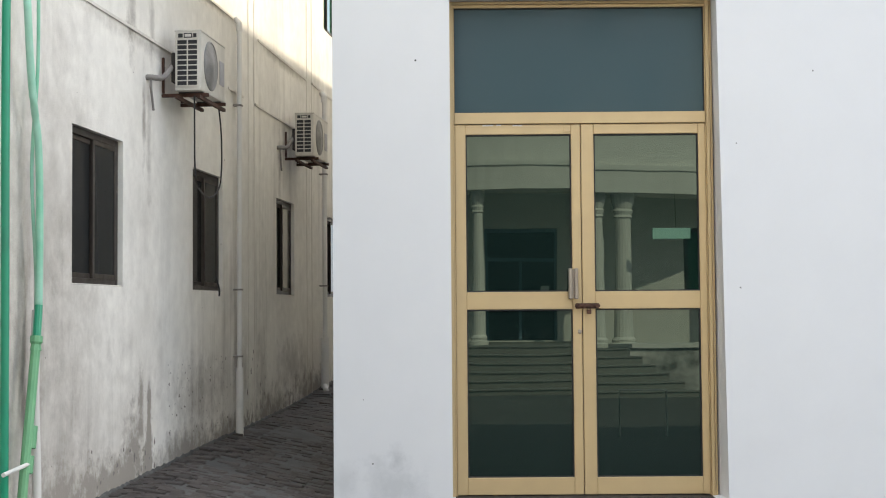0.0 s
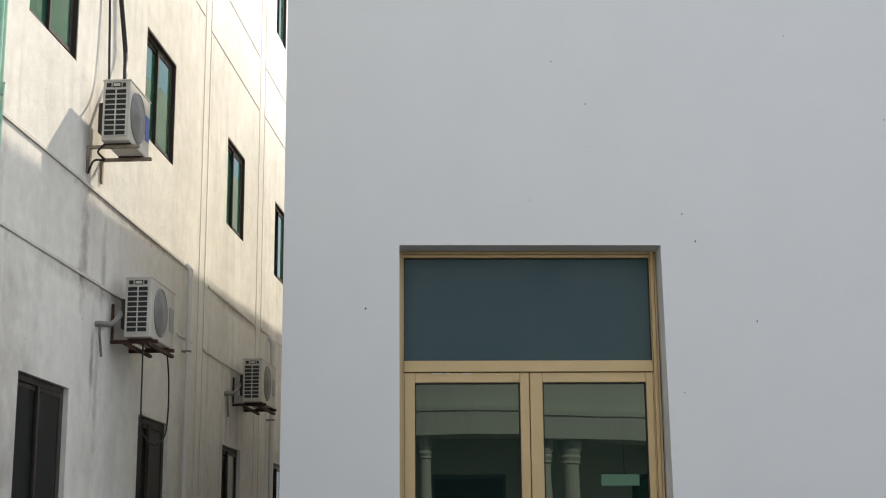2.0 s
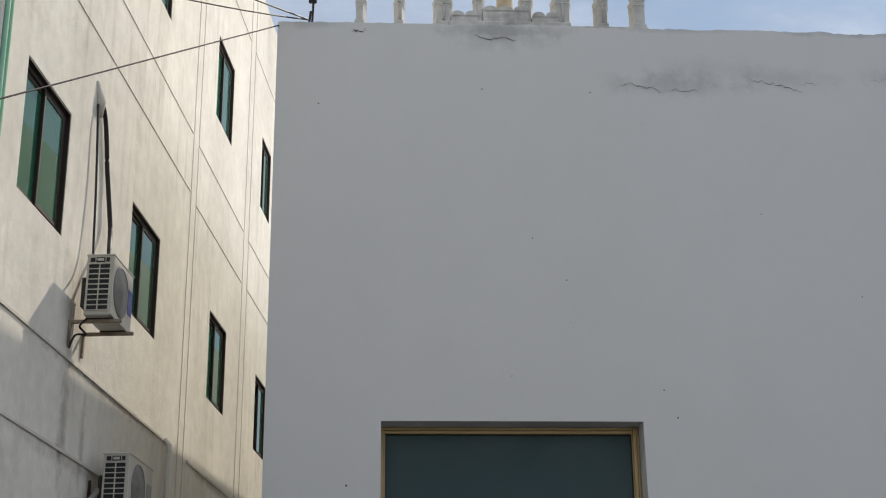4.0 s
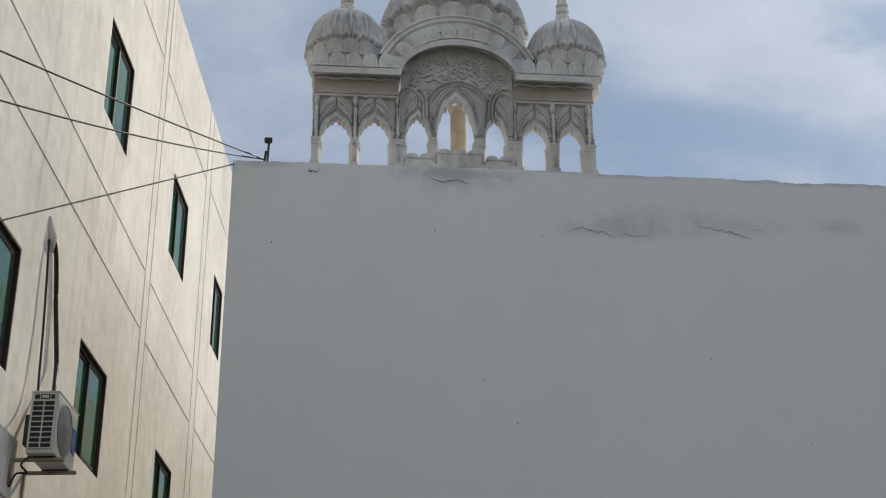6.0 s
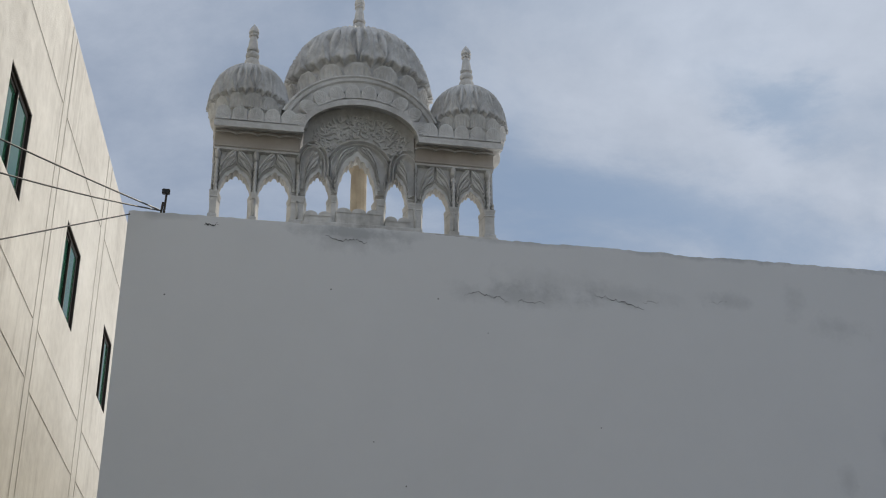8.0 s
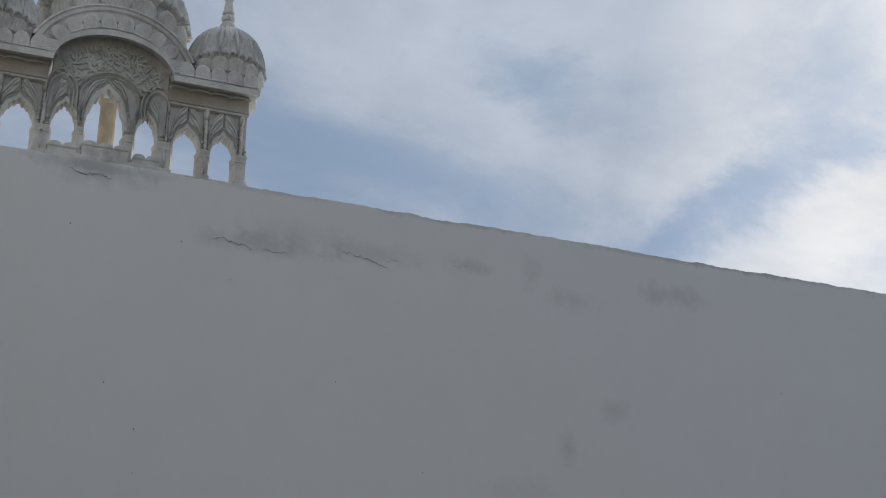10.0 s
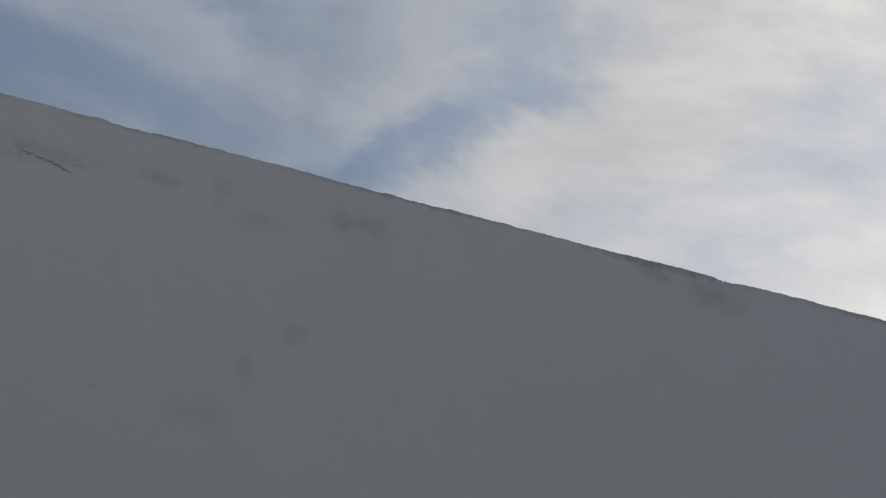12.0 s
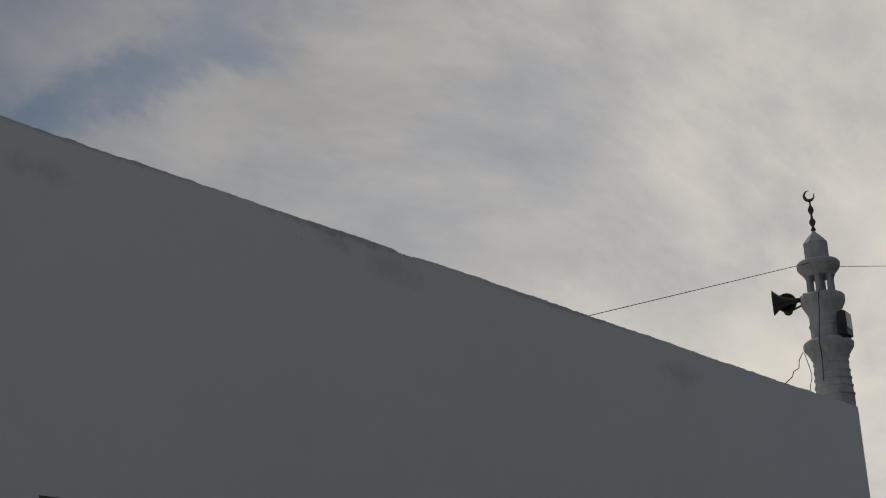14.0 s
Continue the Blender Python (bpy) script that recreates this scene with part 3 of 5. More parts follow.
def double_door(name, x):
    """Champagne aluminium double door with a film-covered light above; x is the opening's edge."""
    door = thing(name, x - 0.002, 0.15, 0.045, label="champagne aluminium double door with green mirror glass, shut", category="door", kind="structure")
    w, top = 1.485, 2.79
    fb = lambda *r: boxes(*r, bevel=0.004)
    frame_ = bmesh.new()
    for r in ((0.0, 0.018, 0.0, 0.085, 0.0, top), (0.0182, 0.028, 0.012, 0.085, 0.0, top - 0.036),
              (w - 0.036, w - 0.016, 0.0, 0.085, 0.0, top), (w - 0.013, w, 0.010, 0.085, 0.0, top), (w - 0.0158, w - 0.0132, 0.02, 0.085, 0.0, top),
              (w - 0.042, w - 0.0362, 0.012, 0.085, 0.0, top - 0.036), (0.018, w - 0.036, 0.004, 0.085, top - 0.016, top), (0.018, w - 0.036, 0.012, 0.085, top - 0.036, top - 0.0175),
              (0.028, w - 0.042, 0.001, 0.085, 2.092, 2.156)):
        box(frame_, *r, bevel=0.002)
    part("frame", frame_, GOLD, door)
    part("threshold", fb((0.018, w - 0.036, -0.12, 0.085, -0.03, 0.003)), IRON, door, "dark worn threshold")
    light = part("transom_light", boxes((0.028, w - 0.042, 0.030, 0.042, 2.156, top - 0.036)), TRANSOM, door, "pane covered with matt teal film")
    bm = boxes((0.028, w - 0.042, 0.022, 0.0295, 2.156, 2.160), (0.028, w - 0.042, 0.022, 0.0295, top - 0.042, top - 0.036), (0.028, 0.032, 0.022, 0.0295, 2.160, top - 0.042), (w - 0.048, w - 0.042, 0.022, 0.0295, 2.160, top - 0.042))
    part("gasket", bm, GASKET, light)
    for k, (l, r, gl, gr) in enumerate(((0.029, 0.736, 0.089, 0.684), (0.740, 1.442, 0.812, 1.402))):
        bm = bmesh.new()
        for q in ((l, gl, 0.012, 0.06, 0.008, 2.089), (gr, r, 0.012, 0.06, 0.008, 2.089), (gl, gr, 0.0122, 0.06, 2.032, 2.089),
                  (gl, gr, 0.0122, 0.06, 1.044, 1.143), (gl, gr, 0.0122, 0.06, 0.008, 0.105)):
            box(bm, *q, bevel=0.003)
        leaf = part("leaf", bm, GOLD, door)
        for lo, hi in ((0.105, 1.044), (1.143, 2.032)):
            # panes bow a little, as old thin glass does
            bm = bmesh.new()
            nx, nz = 10, 12
            g = [[bm.verts.new((gl + (gr - gl) * i / nx, 0.030 + 0.0012 * (1 if k else -0.6) * (1 - (2 * i / nx - 1) ** 2) + (0.0010 * (2 * j / nz - 1) if k else 0), lo + (hi - lo) * j / nz)) for i in range(nx + 1)] for j in range(nz + 1)]
            for a, b in zip(g, g[1:]):
                for i in range(nx):
                    bm.faces.new((a[i], a[i + 1], b[i + 1], b[i]))
            part("pane", bm, DOORGLASS, leaf, smooth=True)
            e = 0.007
            part("gasket", boxes((gl, gr, 0.018, 0.034, lo, lo + e), (gl, gr, 0.018, 0.034, hi - e, hi), (gl, gl + e, 0.018, 0.034, lo + e, hi - e), (gr - e, gr, 0.018, 0.034, lo + e, hi - e)), GASKET, leaf)
    handle = bmesh.new()
    box(handle, 0.660, 0.682, -0.03, 0.008, 1.10, 1.272, bevel=0.004)
    box(handle, 0.692, 0.714, -0.03, 0.008, 1.10, 1.272, bevel=0.004)
    box(handle, 0.682, 0.692, -0.012, 0.008, 1.105, 1.267)
    part("pull_handle", handle, STEEL, door, "worn steel pull handle")
    bolt = bmesh.new()
    box(bolt, 0.70, 0.83, -0.004, 0.011, 1.047, 1.077, bevel=0.002)
    tube(bolt, [(0.695, -0.012, 1.062), (0.835, -0.012, 1.062)], 0.008)
    for q in (0.715, 0.75, 0.79, 0.82):
        box(bolt, q - 0.006, q + 0.006, -0.022, 0.0, 1.05, 1.074)
    part("slide_bolt", bolt, RUST, door, "rusty brown slide bolt")
    lock = bmesh.new()
    tube(lock, [(0.772 + 0.008 * math.cos(t), -0.02, 1.04 + 0.012 * math.sin(t)) for t in (0, 0.8, 1.57, 2.3, 3.14)], 0.0028, 6)
    box(lock, 0.759, 0.785, -0.028, -0.012, 1.016, 1.04, bevel=0.003)
    part("padlock", lock, RUST, door, "small rusty padlock")
    part("keyhole", lathe(bmesh.new(), [(0.012, 0.0), (0.012, 0.004), (0.009, 0.007)], seg=14), STEEL, door, "round brass lock cylinder", m=pose(0.722 * S, 0.0115 * S, 0.918 * S, 90))
    for a, b, z in ((0.185, 0.245, 2.080), (0.262, 0.290, 2.081), (0.355, 0.410, 2.079)):
        part("paint_flake", boxes((a, b, 0.0095, 0.0120, z, z + 0.007), bevel=0.001), PVC, door, "pale flake of old sealant on the rail")
    part("worn_plate", boxes((0.645, 0.68, 0.007, 0.0115, 2.045, 2.075), bevel=0.001), GOLD, door, "worn patch plate on the rail")
    return door


for n_, (l_, r_) in enumerate(DOORS):
    double_door("door_%d" % (n_ + 1), l_)

# ---- long side building across the alley: local axes: x out of the wall, y along it ----
SIDE = (-1.6007, 0.0)
ROWS = [
    ("lower", 1.22, 1.97, [(-1.257, -0.536), (0.761, 1.468), (3.083, 3.75), (5.227, 5.85)]),
    ("middle", 3.68, 4.39, [(-1.385, -0.672), (0.635, 1.364), (3.013, 3.686), (5.083, 5.7)]),
    ("upper", 6.03, 6.76, [(-1.45, -0.72), (0.584, 1.296), (2.885, 3.559), (4.993, 5.505)])]


def side_building():
    house = thing("side_building", SIDE[0], SIDE[1], 0, ALLEY_TURN, "tall weathered cream plastered building with brown-framed windows", "building")
    bm = bmesh.new()
    holes = [(a, b, lo, hi) for _, lo, hi, cols in ROWS for a, b in cols]
    pierced(bm, -9.0, 13.0, -0.1, 8.2, holes, 0.0, -0.2, lambda a, d, z: (d, a, z))
    wall = part("alley_wall", bm, CREAM, house)
    part("roof", boxes((-7.0, -0.21, -9.0, 12.7, 7.7, 7.85)), CREAM, house)
    part("end_wall", boxes((-7.0, -0.203, 12.8, 12.997, -0.1, 8.195)), CREAM, house)
    part("near_end_wall", boxes((-7.0, -0.203, -9.0, -8.8, -0.1, 8.195)), CREAM, house)
    part("rear_wall", boxes((-7.2, -7.003, -9.0, 13.0, -0.1, 8.195)), CREAM, house)
    # one black panel gives all window openings their indoor darkness
    part("dim_rooms", boxes((-0.6, -0.55, -8.7, 12.6, 0.0, 7.6)), DARK, house, "near-black panel standing in for the unlit rooms behind the windows")
    # plaster beads that divide the wall into fields
    def bead(a0, a1, z0, z1, p=0.006):
        part("plaster_bead", boxes((0.002, p, a0, a1, z0, z1), bevel=0.002), TRIM, house)
    bead(-9.0, 1.74, 3.072, 3.092, 0.009)
    bead(2.46, 4.24, 3.062, 3.082, 0.009)
    bead(4.5, 12.9, 3.072, 3.092, 0.009)
    bead(-9.0, 0.9, 2.578, 2.596, 0.009)
    bead(1.6, 2.02, 2.578, 2.596, 0.009)
    bead(2.36, 4.2, 2.578, 2.596, 0.009)
    for a0, a1, z0, z1 in ((-9.0, 2.14, 5.10, 5.05), (2.36, 4.24, 5.012, 5.002), (4.49, 12.9, 5.02, 5.06), (-9.0, 2.14, 5.56, 5.522), (2.36, 4.24, 5.507, 5.490), (4.49, 12.9, 5.485, 5.52), (-9.0, 2.14, 7.43, 7.42), (2.36, 4.24, 7.41, 7.41), (4.49, 12.9, 7.41, 7.43)):
        bm = box(bmesh.new(), 0.001, 0.0045, a0, a1, 0.0, 0.008)
        for v in bm.verts:
            v.co.z += z0 + (z1 - z0) * (v.co.y - a0) / (a1 - a0)
        part("plaster_bead", bm, TRIM, house)
    for a in (2.16, 2.335, 4.255, 4.475):
        bead(a, a + 0.009, 0.35, 8.19, 0.005)
    for row, lo, hi, cols in ROWS:
        for a, b in cols:
            bm = bmesh.new()
            x0, x1, e = -0.062, -0.026, 0.035
            for q in ((x0, x1, a, a + e, lo, hi), (x0, x1, b - e, b, lo, hi), (x0, x1, a + e, b - e, lo, lo + e), (x0, x1, a + e, b - e, hi - e, hi)):
                box(bm, *q, bevel=0.003)
            if row != "lower":                  # brown lining of the reveal
                for q in ((-0.026, -0.002, b - 0.012, b - 0.002, lo + 0.002, hi - 0.002), (-0.026, -0.002, a + 0.002, b - 0.012, hi - 0.012, hi - 0.002)):
                    box(bm, *q)
            window = part("window", bm, BROWN, house)
            mid = (a + b) / 2
            glass = LOWGLASS if row == "lower" else WINGLASS
            for k, (l, r) in enumerate(((a + e, mid + 0.015), (mid - 0.015, b - e))):
                d = -0.048 + 0.017 * k
                f = 0.024
                sash = bmesh.new()
                for q in ((d - 0.008, d + 0.008, l, l + f, lo + e, hi - e), (d - 0.008, d + 0.008, r - f, r, lo + e, hi - e), (d - 0.008, d + 0.008, l + f, r - f, lo + e, lo + e + f), (d - 0.008, d + 0.008, l + f, r - f, hi - e - f, hi - e)):
                    box(sash, *q, bevel=0.002)
                part("sash", sash, BROWN, window)
                part("pane", boxes((d - 0.003, d + 0.003, l + f, r - f, lo + e + f, hi - e - f)), glass, window)
            part("sill", boxes((-0.025, -0.002, a + 0.003, b - 0.003, lo + 0.0005, lo + 0.006), bevel=0.002), TRIM, window)
    # flaked and pitted plaster near the foot of the wall
    rnd = random.Random(5)
    bm = bmesh.new()
    for count, u0, u1, z0, z1, tall in ((75, 0.25, 1.7, 0.36, 0.80, 1.0), (26, -0.35, 0.05, 0.14, 0.7, 2.2), (34, -1.5, -0.1, 0.04, 0.42, 1.1), (22, 1.8, 2.7, 0.35, 0.9, 2.6), (9, -1.8, 2.5, 0.8, 2.4, 0.8)):
        for i in range(count):
            u, z = rnd.uniform(u0, u1), z0 + (z1 - z0) * rnd.random() ** 1.3
            r = rnd.choice((0.003, 0.004, 0.005, 0.006, 0.010)) * (0.7 if tall == 0.8 else 1.0)
            ring = []
            for k in range(9):
                t = 2 * math.pi * k / 9
                q = rnd.uniform(0.45, 1.35)
                ring.append(bm.verts.new((0.0022, u + r * q * math.cos(t) * 1.5, z + r * q * math.sin(t) * tall)))
            bm.faces.new(ring)
    tagged(part("flaked_plaster", bm, PIT, house, "small dark pits and flakes in the plaster"), kind="stuff")
    return house


side_building()


def outdoor_unit(y, z, length=0.52, sticker=BLUE, hoses=True):
    """Split air-conditioner's outdoor unit on its wall bracket; y along the wall, z of its underside."""
    a = radians(ALLEY_TURN)
    ac = thing("air_conditioner", SIDE[0] - math.sin(a) * y, math.cos(a) * y, z, ALLEY_TURN, "ivory air-conditioner outdoor unit with dark grille on rusty bracket", "air conditioner", "outdoor units on the alley wall")
    x0, x1, h = 0.095, 0.245, 0.335
    part("casing", box(bmesh.new(), x0, x1, 0, length, 0, h, bevel=0.008, seg=2), ACWHITE, ac)
    part("top_panel", box(bmesh.new(), x0 - 0.003, x1 + 0.003, -0.003, length + 0.003, h - 0.004, h + 0.007, bevel=0.003), ACWHITE, ac)
    # the side grille: dark slots framed by ivory bars
    part("coil", boxes((x0 + 0.014, x1 - 0.018, -0.002, 0.004, 0.03, h - 0.052)), ACDARK, ac, "dark coil behind the grille")
    bm = bmesh.new()
    xm = (x0 + x1) / 2 - 0.002
    for l, r in ((x0 + 0.008, x0 + 0.015), (xm - 0.003, xm + 0.003), (x1 - 0.021, x1 - 0.014)):
        box(bm, l, r, -0.008, -0.001, 0.024, h - 0.045)
    for k in range(10):
        zz = 0.024 + k * (h - 0.075) / 9
        box(bm, x0 + 0.008, x1 - 0.014, -0.0075, -0.0015, zz, zz + 0.0055)
    part("side_grille", bm, ACWHITE, ac)
    part("grip", boxes((x0 + 0.02, x0 + 0.045, -0.0045, 0.004, h - 0.036, h - 0.014), (x0 + 0.052, x0 + 0.1, -0.0045, 0.004, h - 0.038, h - 0.012), (x0 + 0.106, x0 + 0.124, -0.0045, 0.004, h - 0.036, h - 0.014)), ACDARK, ac, "dark hand grip slots")
    part("grip_plate", boxes((x0 + 0.058, x0 + 0.094, -0.007, -0.003, h - 0.033, h - 0.018)), ACWHITE, ac)
    # round fan guard on the alley side
    cy, cz, rr = length * 0.38, h * 0.5, h * 0.41
    part("fan_well", lathe(bmesh.new(), [(rr * 1.03, 0), (rr * 1.03, 0.006), (rr * 0.96, 0.010), (rr * 0.94, 0.006)], seg=28), FANGREY, ac, m=pose((x1 - 0.001) * S, cy * S, cz * S, 0, 90, 0))
    rings = [(rr * (0.94 - 0.9 * i / 40), 0.006 + 0.016 * math.sin(math.pi / 2 * i / 40) + (0.0009 if i % 4 < 2 else 0.0)) for i in range(41)]
    part("fan_guard", lathe(bmesh.new(), rings, seg=28), FANGREY, ac, "smudged grey domed fan guard", m=pose((x1 - 0.001) * S, cy * S, cz * S, 0, 90, 0))
    part("sticker", boxes((x1 + 0.001, x1 + 0.0035, length * 0.76, length * 0.95, h * 0.28, h * 0.70)), sticker, ac, "faded maker's sticker")
    part("valve_cover", boxes((x0 - 0.028, x0 - 0.001, 0.02, 0.13, 0.05, 0.22), bevel=0.006), IRON, ac)
    for q in (0.06, length - 0.09):
        if hoses:
            arm = part("bracket_arm", boxes((0.0, 0.27, q, q + 0.02, -0.026, -0.006), bevel=0.002), RUST, ac, "rusty angle-iron arm")
            part("wall_plate", boxes((0.002, 0.014, q, q + 0.018, -0.003, 0.20)), RUST, arm)
        else:
            arm = part("bracket_arm", boxes((0.0, 0.285, q, q + 0.022, -0.024, -0.006), bevel=0.002), BRACKET, ac, "beige painted angle-iron arm")
            part("wall_plate", boxes((0.002, 0.012, q, q + 0.022, -0.15, -0.024)), BRACKET, arm)
        part("foot", boxes((0.1, 0.24, q - 0.005, q + 0.025, -0.006, 0.0)), IRON, ac)
    if not hoses:
        part("drain_lead", tube(bmesh.new(), smooth_line([(0.1, 0.06, 0.0), (0.07, 0.04, -0.05), (0.09, 0.09, -0.08), (0.04, 0.07, -0.09), (0.01, 0.07, -0.16)]), 0.006, 6), CABLE, ac, smooth=True)
        return ac
    part("bracket_rail", boxes((0.225, 0.245, -0.02, length + 0.02, -0.046, -0.028)), RUST, ac, "rusty cross rail")
    part("bracket_rail", boxes((0.1, 0.118, -0.02, length, -0.046, -0.028)), RUST, ac, "rusty cross rail")
    if hoses:
        part("pipe_wrap", tube(bmesh.new(), smooth_line([(0.075, 0.06, 0.17), (0.06, 0.0, 0.11), (0.045, -0.08, 0.06), (0.02, -0.2, 0.045), (-0.02, -0.22, 0.04)]), 0.016, 8), WRAP, ac, "grey lagged refrigerant pipes", smooth=True)
        part("drain_hose", tube(bmesh.new(), smooth_line([(0.02, -0.2, 0.04), (0.025, -0.21, -0.02), (0.02, -0.17, -0.08), (0.02, -0.15, -0.13)]), 0.007, 6), WRAP, ac, smooth=True)
    return ac


outdoor_unit(0.066, 2.325, sticker=GREYLABEL)
outdoor_unit(3.335, 2.318, length=0.6, sticker=GREYLABEL)
outdoor_unit(-0.50, 3.295, length=0.4, sticker=BLUE, hoses=False)


def on_side(y, p, z):
    a = radians(ALLEY_TURN)
    return Vector((SIDE[0] + p * math.cos(a) - y * math.sin(a), p * math.sin(a) + y * math.cos(a), z))


def run(name, points, radius, material, label, category, smooth=True, seg=8, steps=6, group=""):
    """A pipe or cable: points along the side wall as (along, out, up)."""
    pts = smooth_line([on_side(*p) for p in points], steps)
    return tagged(part(name, tube(bmesh.new(), pts, radius, seg), material, smooth=smooth), label, category, group)


# loose black leads under the first unit
run("hanging_cable", [(0.091, 0.2, 2.3), (0.095, 0.2, 2.1), (0.102, 0.2, 1.902), (0.16, 0.2, 1.796), (0.399, 0.2, 1.751), (0.614, 0.2, 1.819), (0.68, 0.2, 1.944), (0.675, 0.2, 2.15), (0.62, 0.2, 2.3)], 0.0048, CABLE, "black lead hanging in a loop below the unit", "cable")
run("hanging_cable", [(1.25, 0.01, 1.32), (1.265, 0.03, 1.24), (1.27, 0.03, 1.19)], 0.006, CABLE, "short black lead end below the window", "cable")
# leads to the highest unit
run("supply_cable", [(-0.16, 0.12, 3.62), (-0.06, 0.08, 3.80), (0.06, 0.04, 3.98), (0.04, 0.03, 4.12), (-0.02, 0.02, 4.33), (-0.06, 0.02, 4.45), (-0.12, 0.02, 4.59), (-0.19, 0.02, 4.66), (-0.24, 0.005, 4.70)], 0.014, CABLE, "thick black lagged lead to the upper unit", "cable")
run("supply_cable", [(-0.36, 0.10, 3.62), (-0.26, 0.05, 3.73), (-0.24, 0.03, 4.13), (-0.27, 0.02, 4.52), (-0.24, 0.005, 4.66)], 0.007, CABLE, "thin black lead to the upper unit", "cable")
tagged(part("mortar_patch", tube(bmesh.new(), [on_side(-0.17, 0.0, 4.60), on_side(-0.22, 0.008, 4.67), on_side(-0.27, 0.0, 4.79)], [0.014, 0.036, 0.010], 8), TRIM, smooth=True), "grey mortar patch round a cable hole", "patch")


def downpipe(y, p, z0, z1, r, label, elbow=False, collars=(0.9, 1.9)):
    pipe = thing("downpipe", *on_side(y, p, z0), ALLEY_TURN, label, "pipe", "white downpipes")
    h = z1 - z0
    part("pipe", tube(bmesh.new(), [(0, 0, 0), (0, 0, h)], r, 12), PVC, pipe, smooth=False)
    part("shoe", tube(bmesh.new(), [(0, 0, -0.02), (0, 0, h * 0.17)], r * 1.6, 12), PVC, pipe)
    part("hopper", tube(bmesh.new(), [(0, 0, h - 0.03), (0, 0, h + 0.02), (-0.03, 0, h + 0.06)], [r * 1.3, r * 1.3, r], 12), PVC, pipe)
    for c in collars:
        part("clip", boxes((-p, r * 1.2, -r * 1.2, r * 1.2, c - 0.006, c + 0.006)), WRAP, pipe, "grey pipe clip")
    if elbow:
        part("outlet", tube(bmesh.new(), smooth_line([(0, 0, 0.03), (0.01, -0.05, 0.0), (0.05, -0.22, -0.02)]), r * 1.1, 10), PVC, pipe, smooth=True)


downpipe(1.76, 0.04, 0.24, 3.03, 0.017, "white plastic rainwater pipe on the alley wall", collars=(0.55, 1.0, 2.25))
downpipe(4.86, 0.045, 0.42, 3.0, 0.022, "grey-white plastic rainwater pipe deep in the alley", elbow=True, collars=(0.9, 1.9))

# green water pipes at the near end of the wall
run("green_pipe", [(-2.147, 0.06, 0.05), (-2.15, 0.06, 1.0), (-2.155, 0.06, 2.3), (-2.1, 0.06, 3.4), (-2.1, 0.06, 6.5)], 0.018, GREEN, "upright bright green plastic water pipe", "pipe")
PIPE_G = thing("pale_green_pipe", *on_side(-1.85, 0.06, 0.1), 0, "bleached green water pipe with joints, bent near its foot", "pipe")
base_ = on_side(-1.85, 0.06, 0.1)


def local(points):
    return [on_side(*p) - base_ for p in points]


part("upper_length", tube(bmesh.new(), smooth_line(local([(-1.992, 0.08, 2.384), (-1.938, 0.08, 2.039), (-1.863, 0.08, 1.787), (-1.846, 0.08, 1.454), (-1.850, 0.08, 1.1)])), 0.016, 10), PALEGREEN, PIPE_G, smooth=True)
part("upper_run", tube(bmesh.new(), smooth_line(local([(-1.992, 0.08, 2.384), (-1.97, 0.08, 2.8), (-1.9, 0.07, 3.3), (-1.9, 0.06, 6.5)])), 0.014, 10), PALEGREEN, PIPE_G, smooth=True)
part("middle_length", tube(bmesh.new(), local([(-1.850, 0.08, 1.12), (-1.87, 0.08, 0.985)]), 0.017, 10), GREEN, PIPE_G)
part("union", tube(bmesh.new(), local([(-1.872, 0.08, 0.99), (-1.876, 0.08, 0.965), (-1.878, 0.08, 0.955), (-1.882, 0.08, 0.93)]), [0.026, 0.026, 0.02, 0.024], 10), MOSS, PIPE_G, "weathered screw union")
part("lower_length", tube(bmesh.new(), local([(-1.882, 0.08, 0.935), (-1.938, 0.08, 0.68), (-1.98, 0.08, 0.5), (-2.06, 0.08, 0.12)]), 0.02, 10), MOSS, PIPE_G)
part("elbow", tube(bmesh.new(), local([(-1.925, 0.08, 0.62), (-1.945, 0.08, 0.53)]), 0.027, 10), MOSS, PIPE_G)
part("tee", tube(bmesh.new(), local([(-1.958, 0.08, 0.50), (-1.975, 0.08, 0.43)]), 0.026, 10), MOSS, PIPE_G)
part("branch", tube(bmesh.new(), local([(-1.965, 0.09, 0.47), (-2.25, 0.10, 0.455)]), 0.009, 8), PVC, PIPE_G, "short white branch pipe")
run("thin_green_hose", [(-1.797, 0.05, 2.5), (-1.80, 0.05, 2.13), (-1.86, 0.05, 1.69), (-1.806, 0.05, 1.217), (-1.83, 0.05, 0.95), (-1.88, 0.05, 0.55), (-1.93, 0.05, 0.2)], 0.008, PALEGREEN, "thin bleached green hose", "hose")
run("thin_green_hose", [(-1.81, 0.05, 2.5), (-1.775, 0.05, 3.15), (-1.80, 0.05, 3.4), (-1.78, 0.05, 6.5)], 0.009, PALEGREEN, "thin bleached green hose up the wall", "hose")
run("waste_pipe", [(-1.80, 0.05, 1.1), (-1.815, 0.05, 0.76), (-1.79, 0.05, 0.4), (-1.785, 0.05, 0.1)], 0.02, PVC, "white plastic waste pipe", "pipe")
run("waste_pipe", [(-1.93, 0.04, 2.5), (-1.92, 0.04, 3.3), (-1.92, 0.04, 6.5)], 0.022, PVC, "grey-white plastic waste pipe up the wall", "pipe")

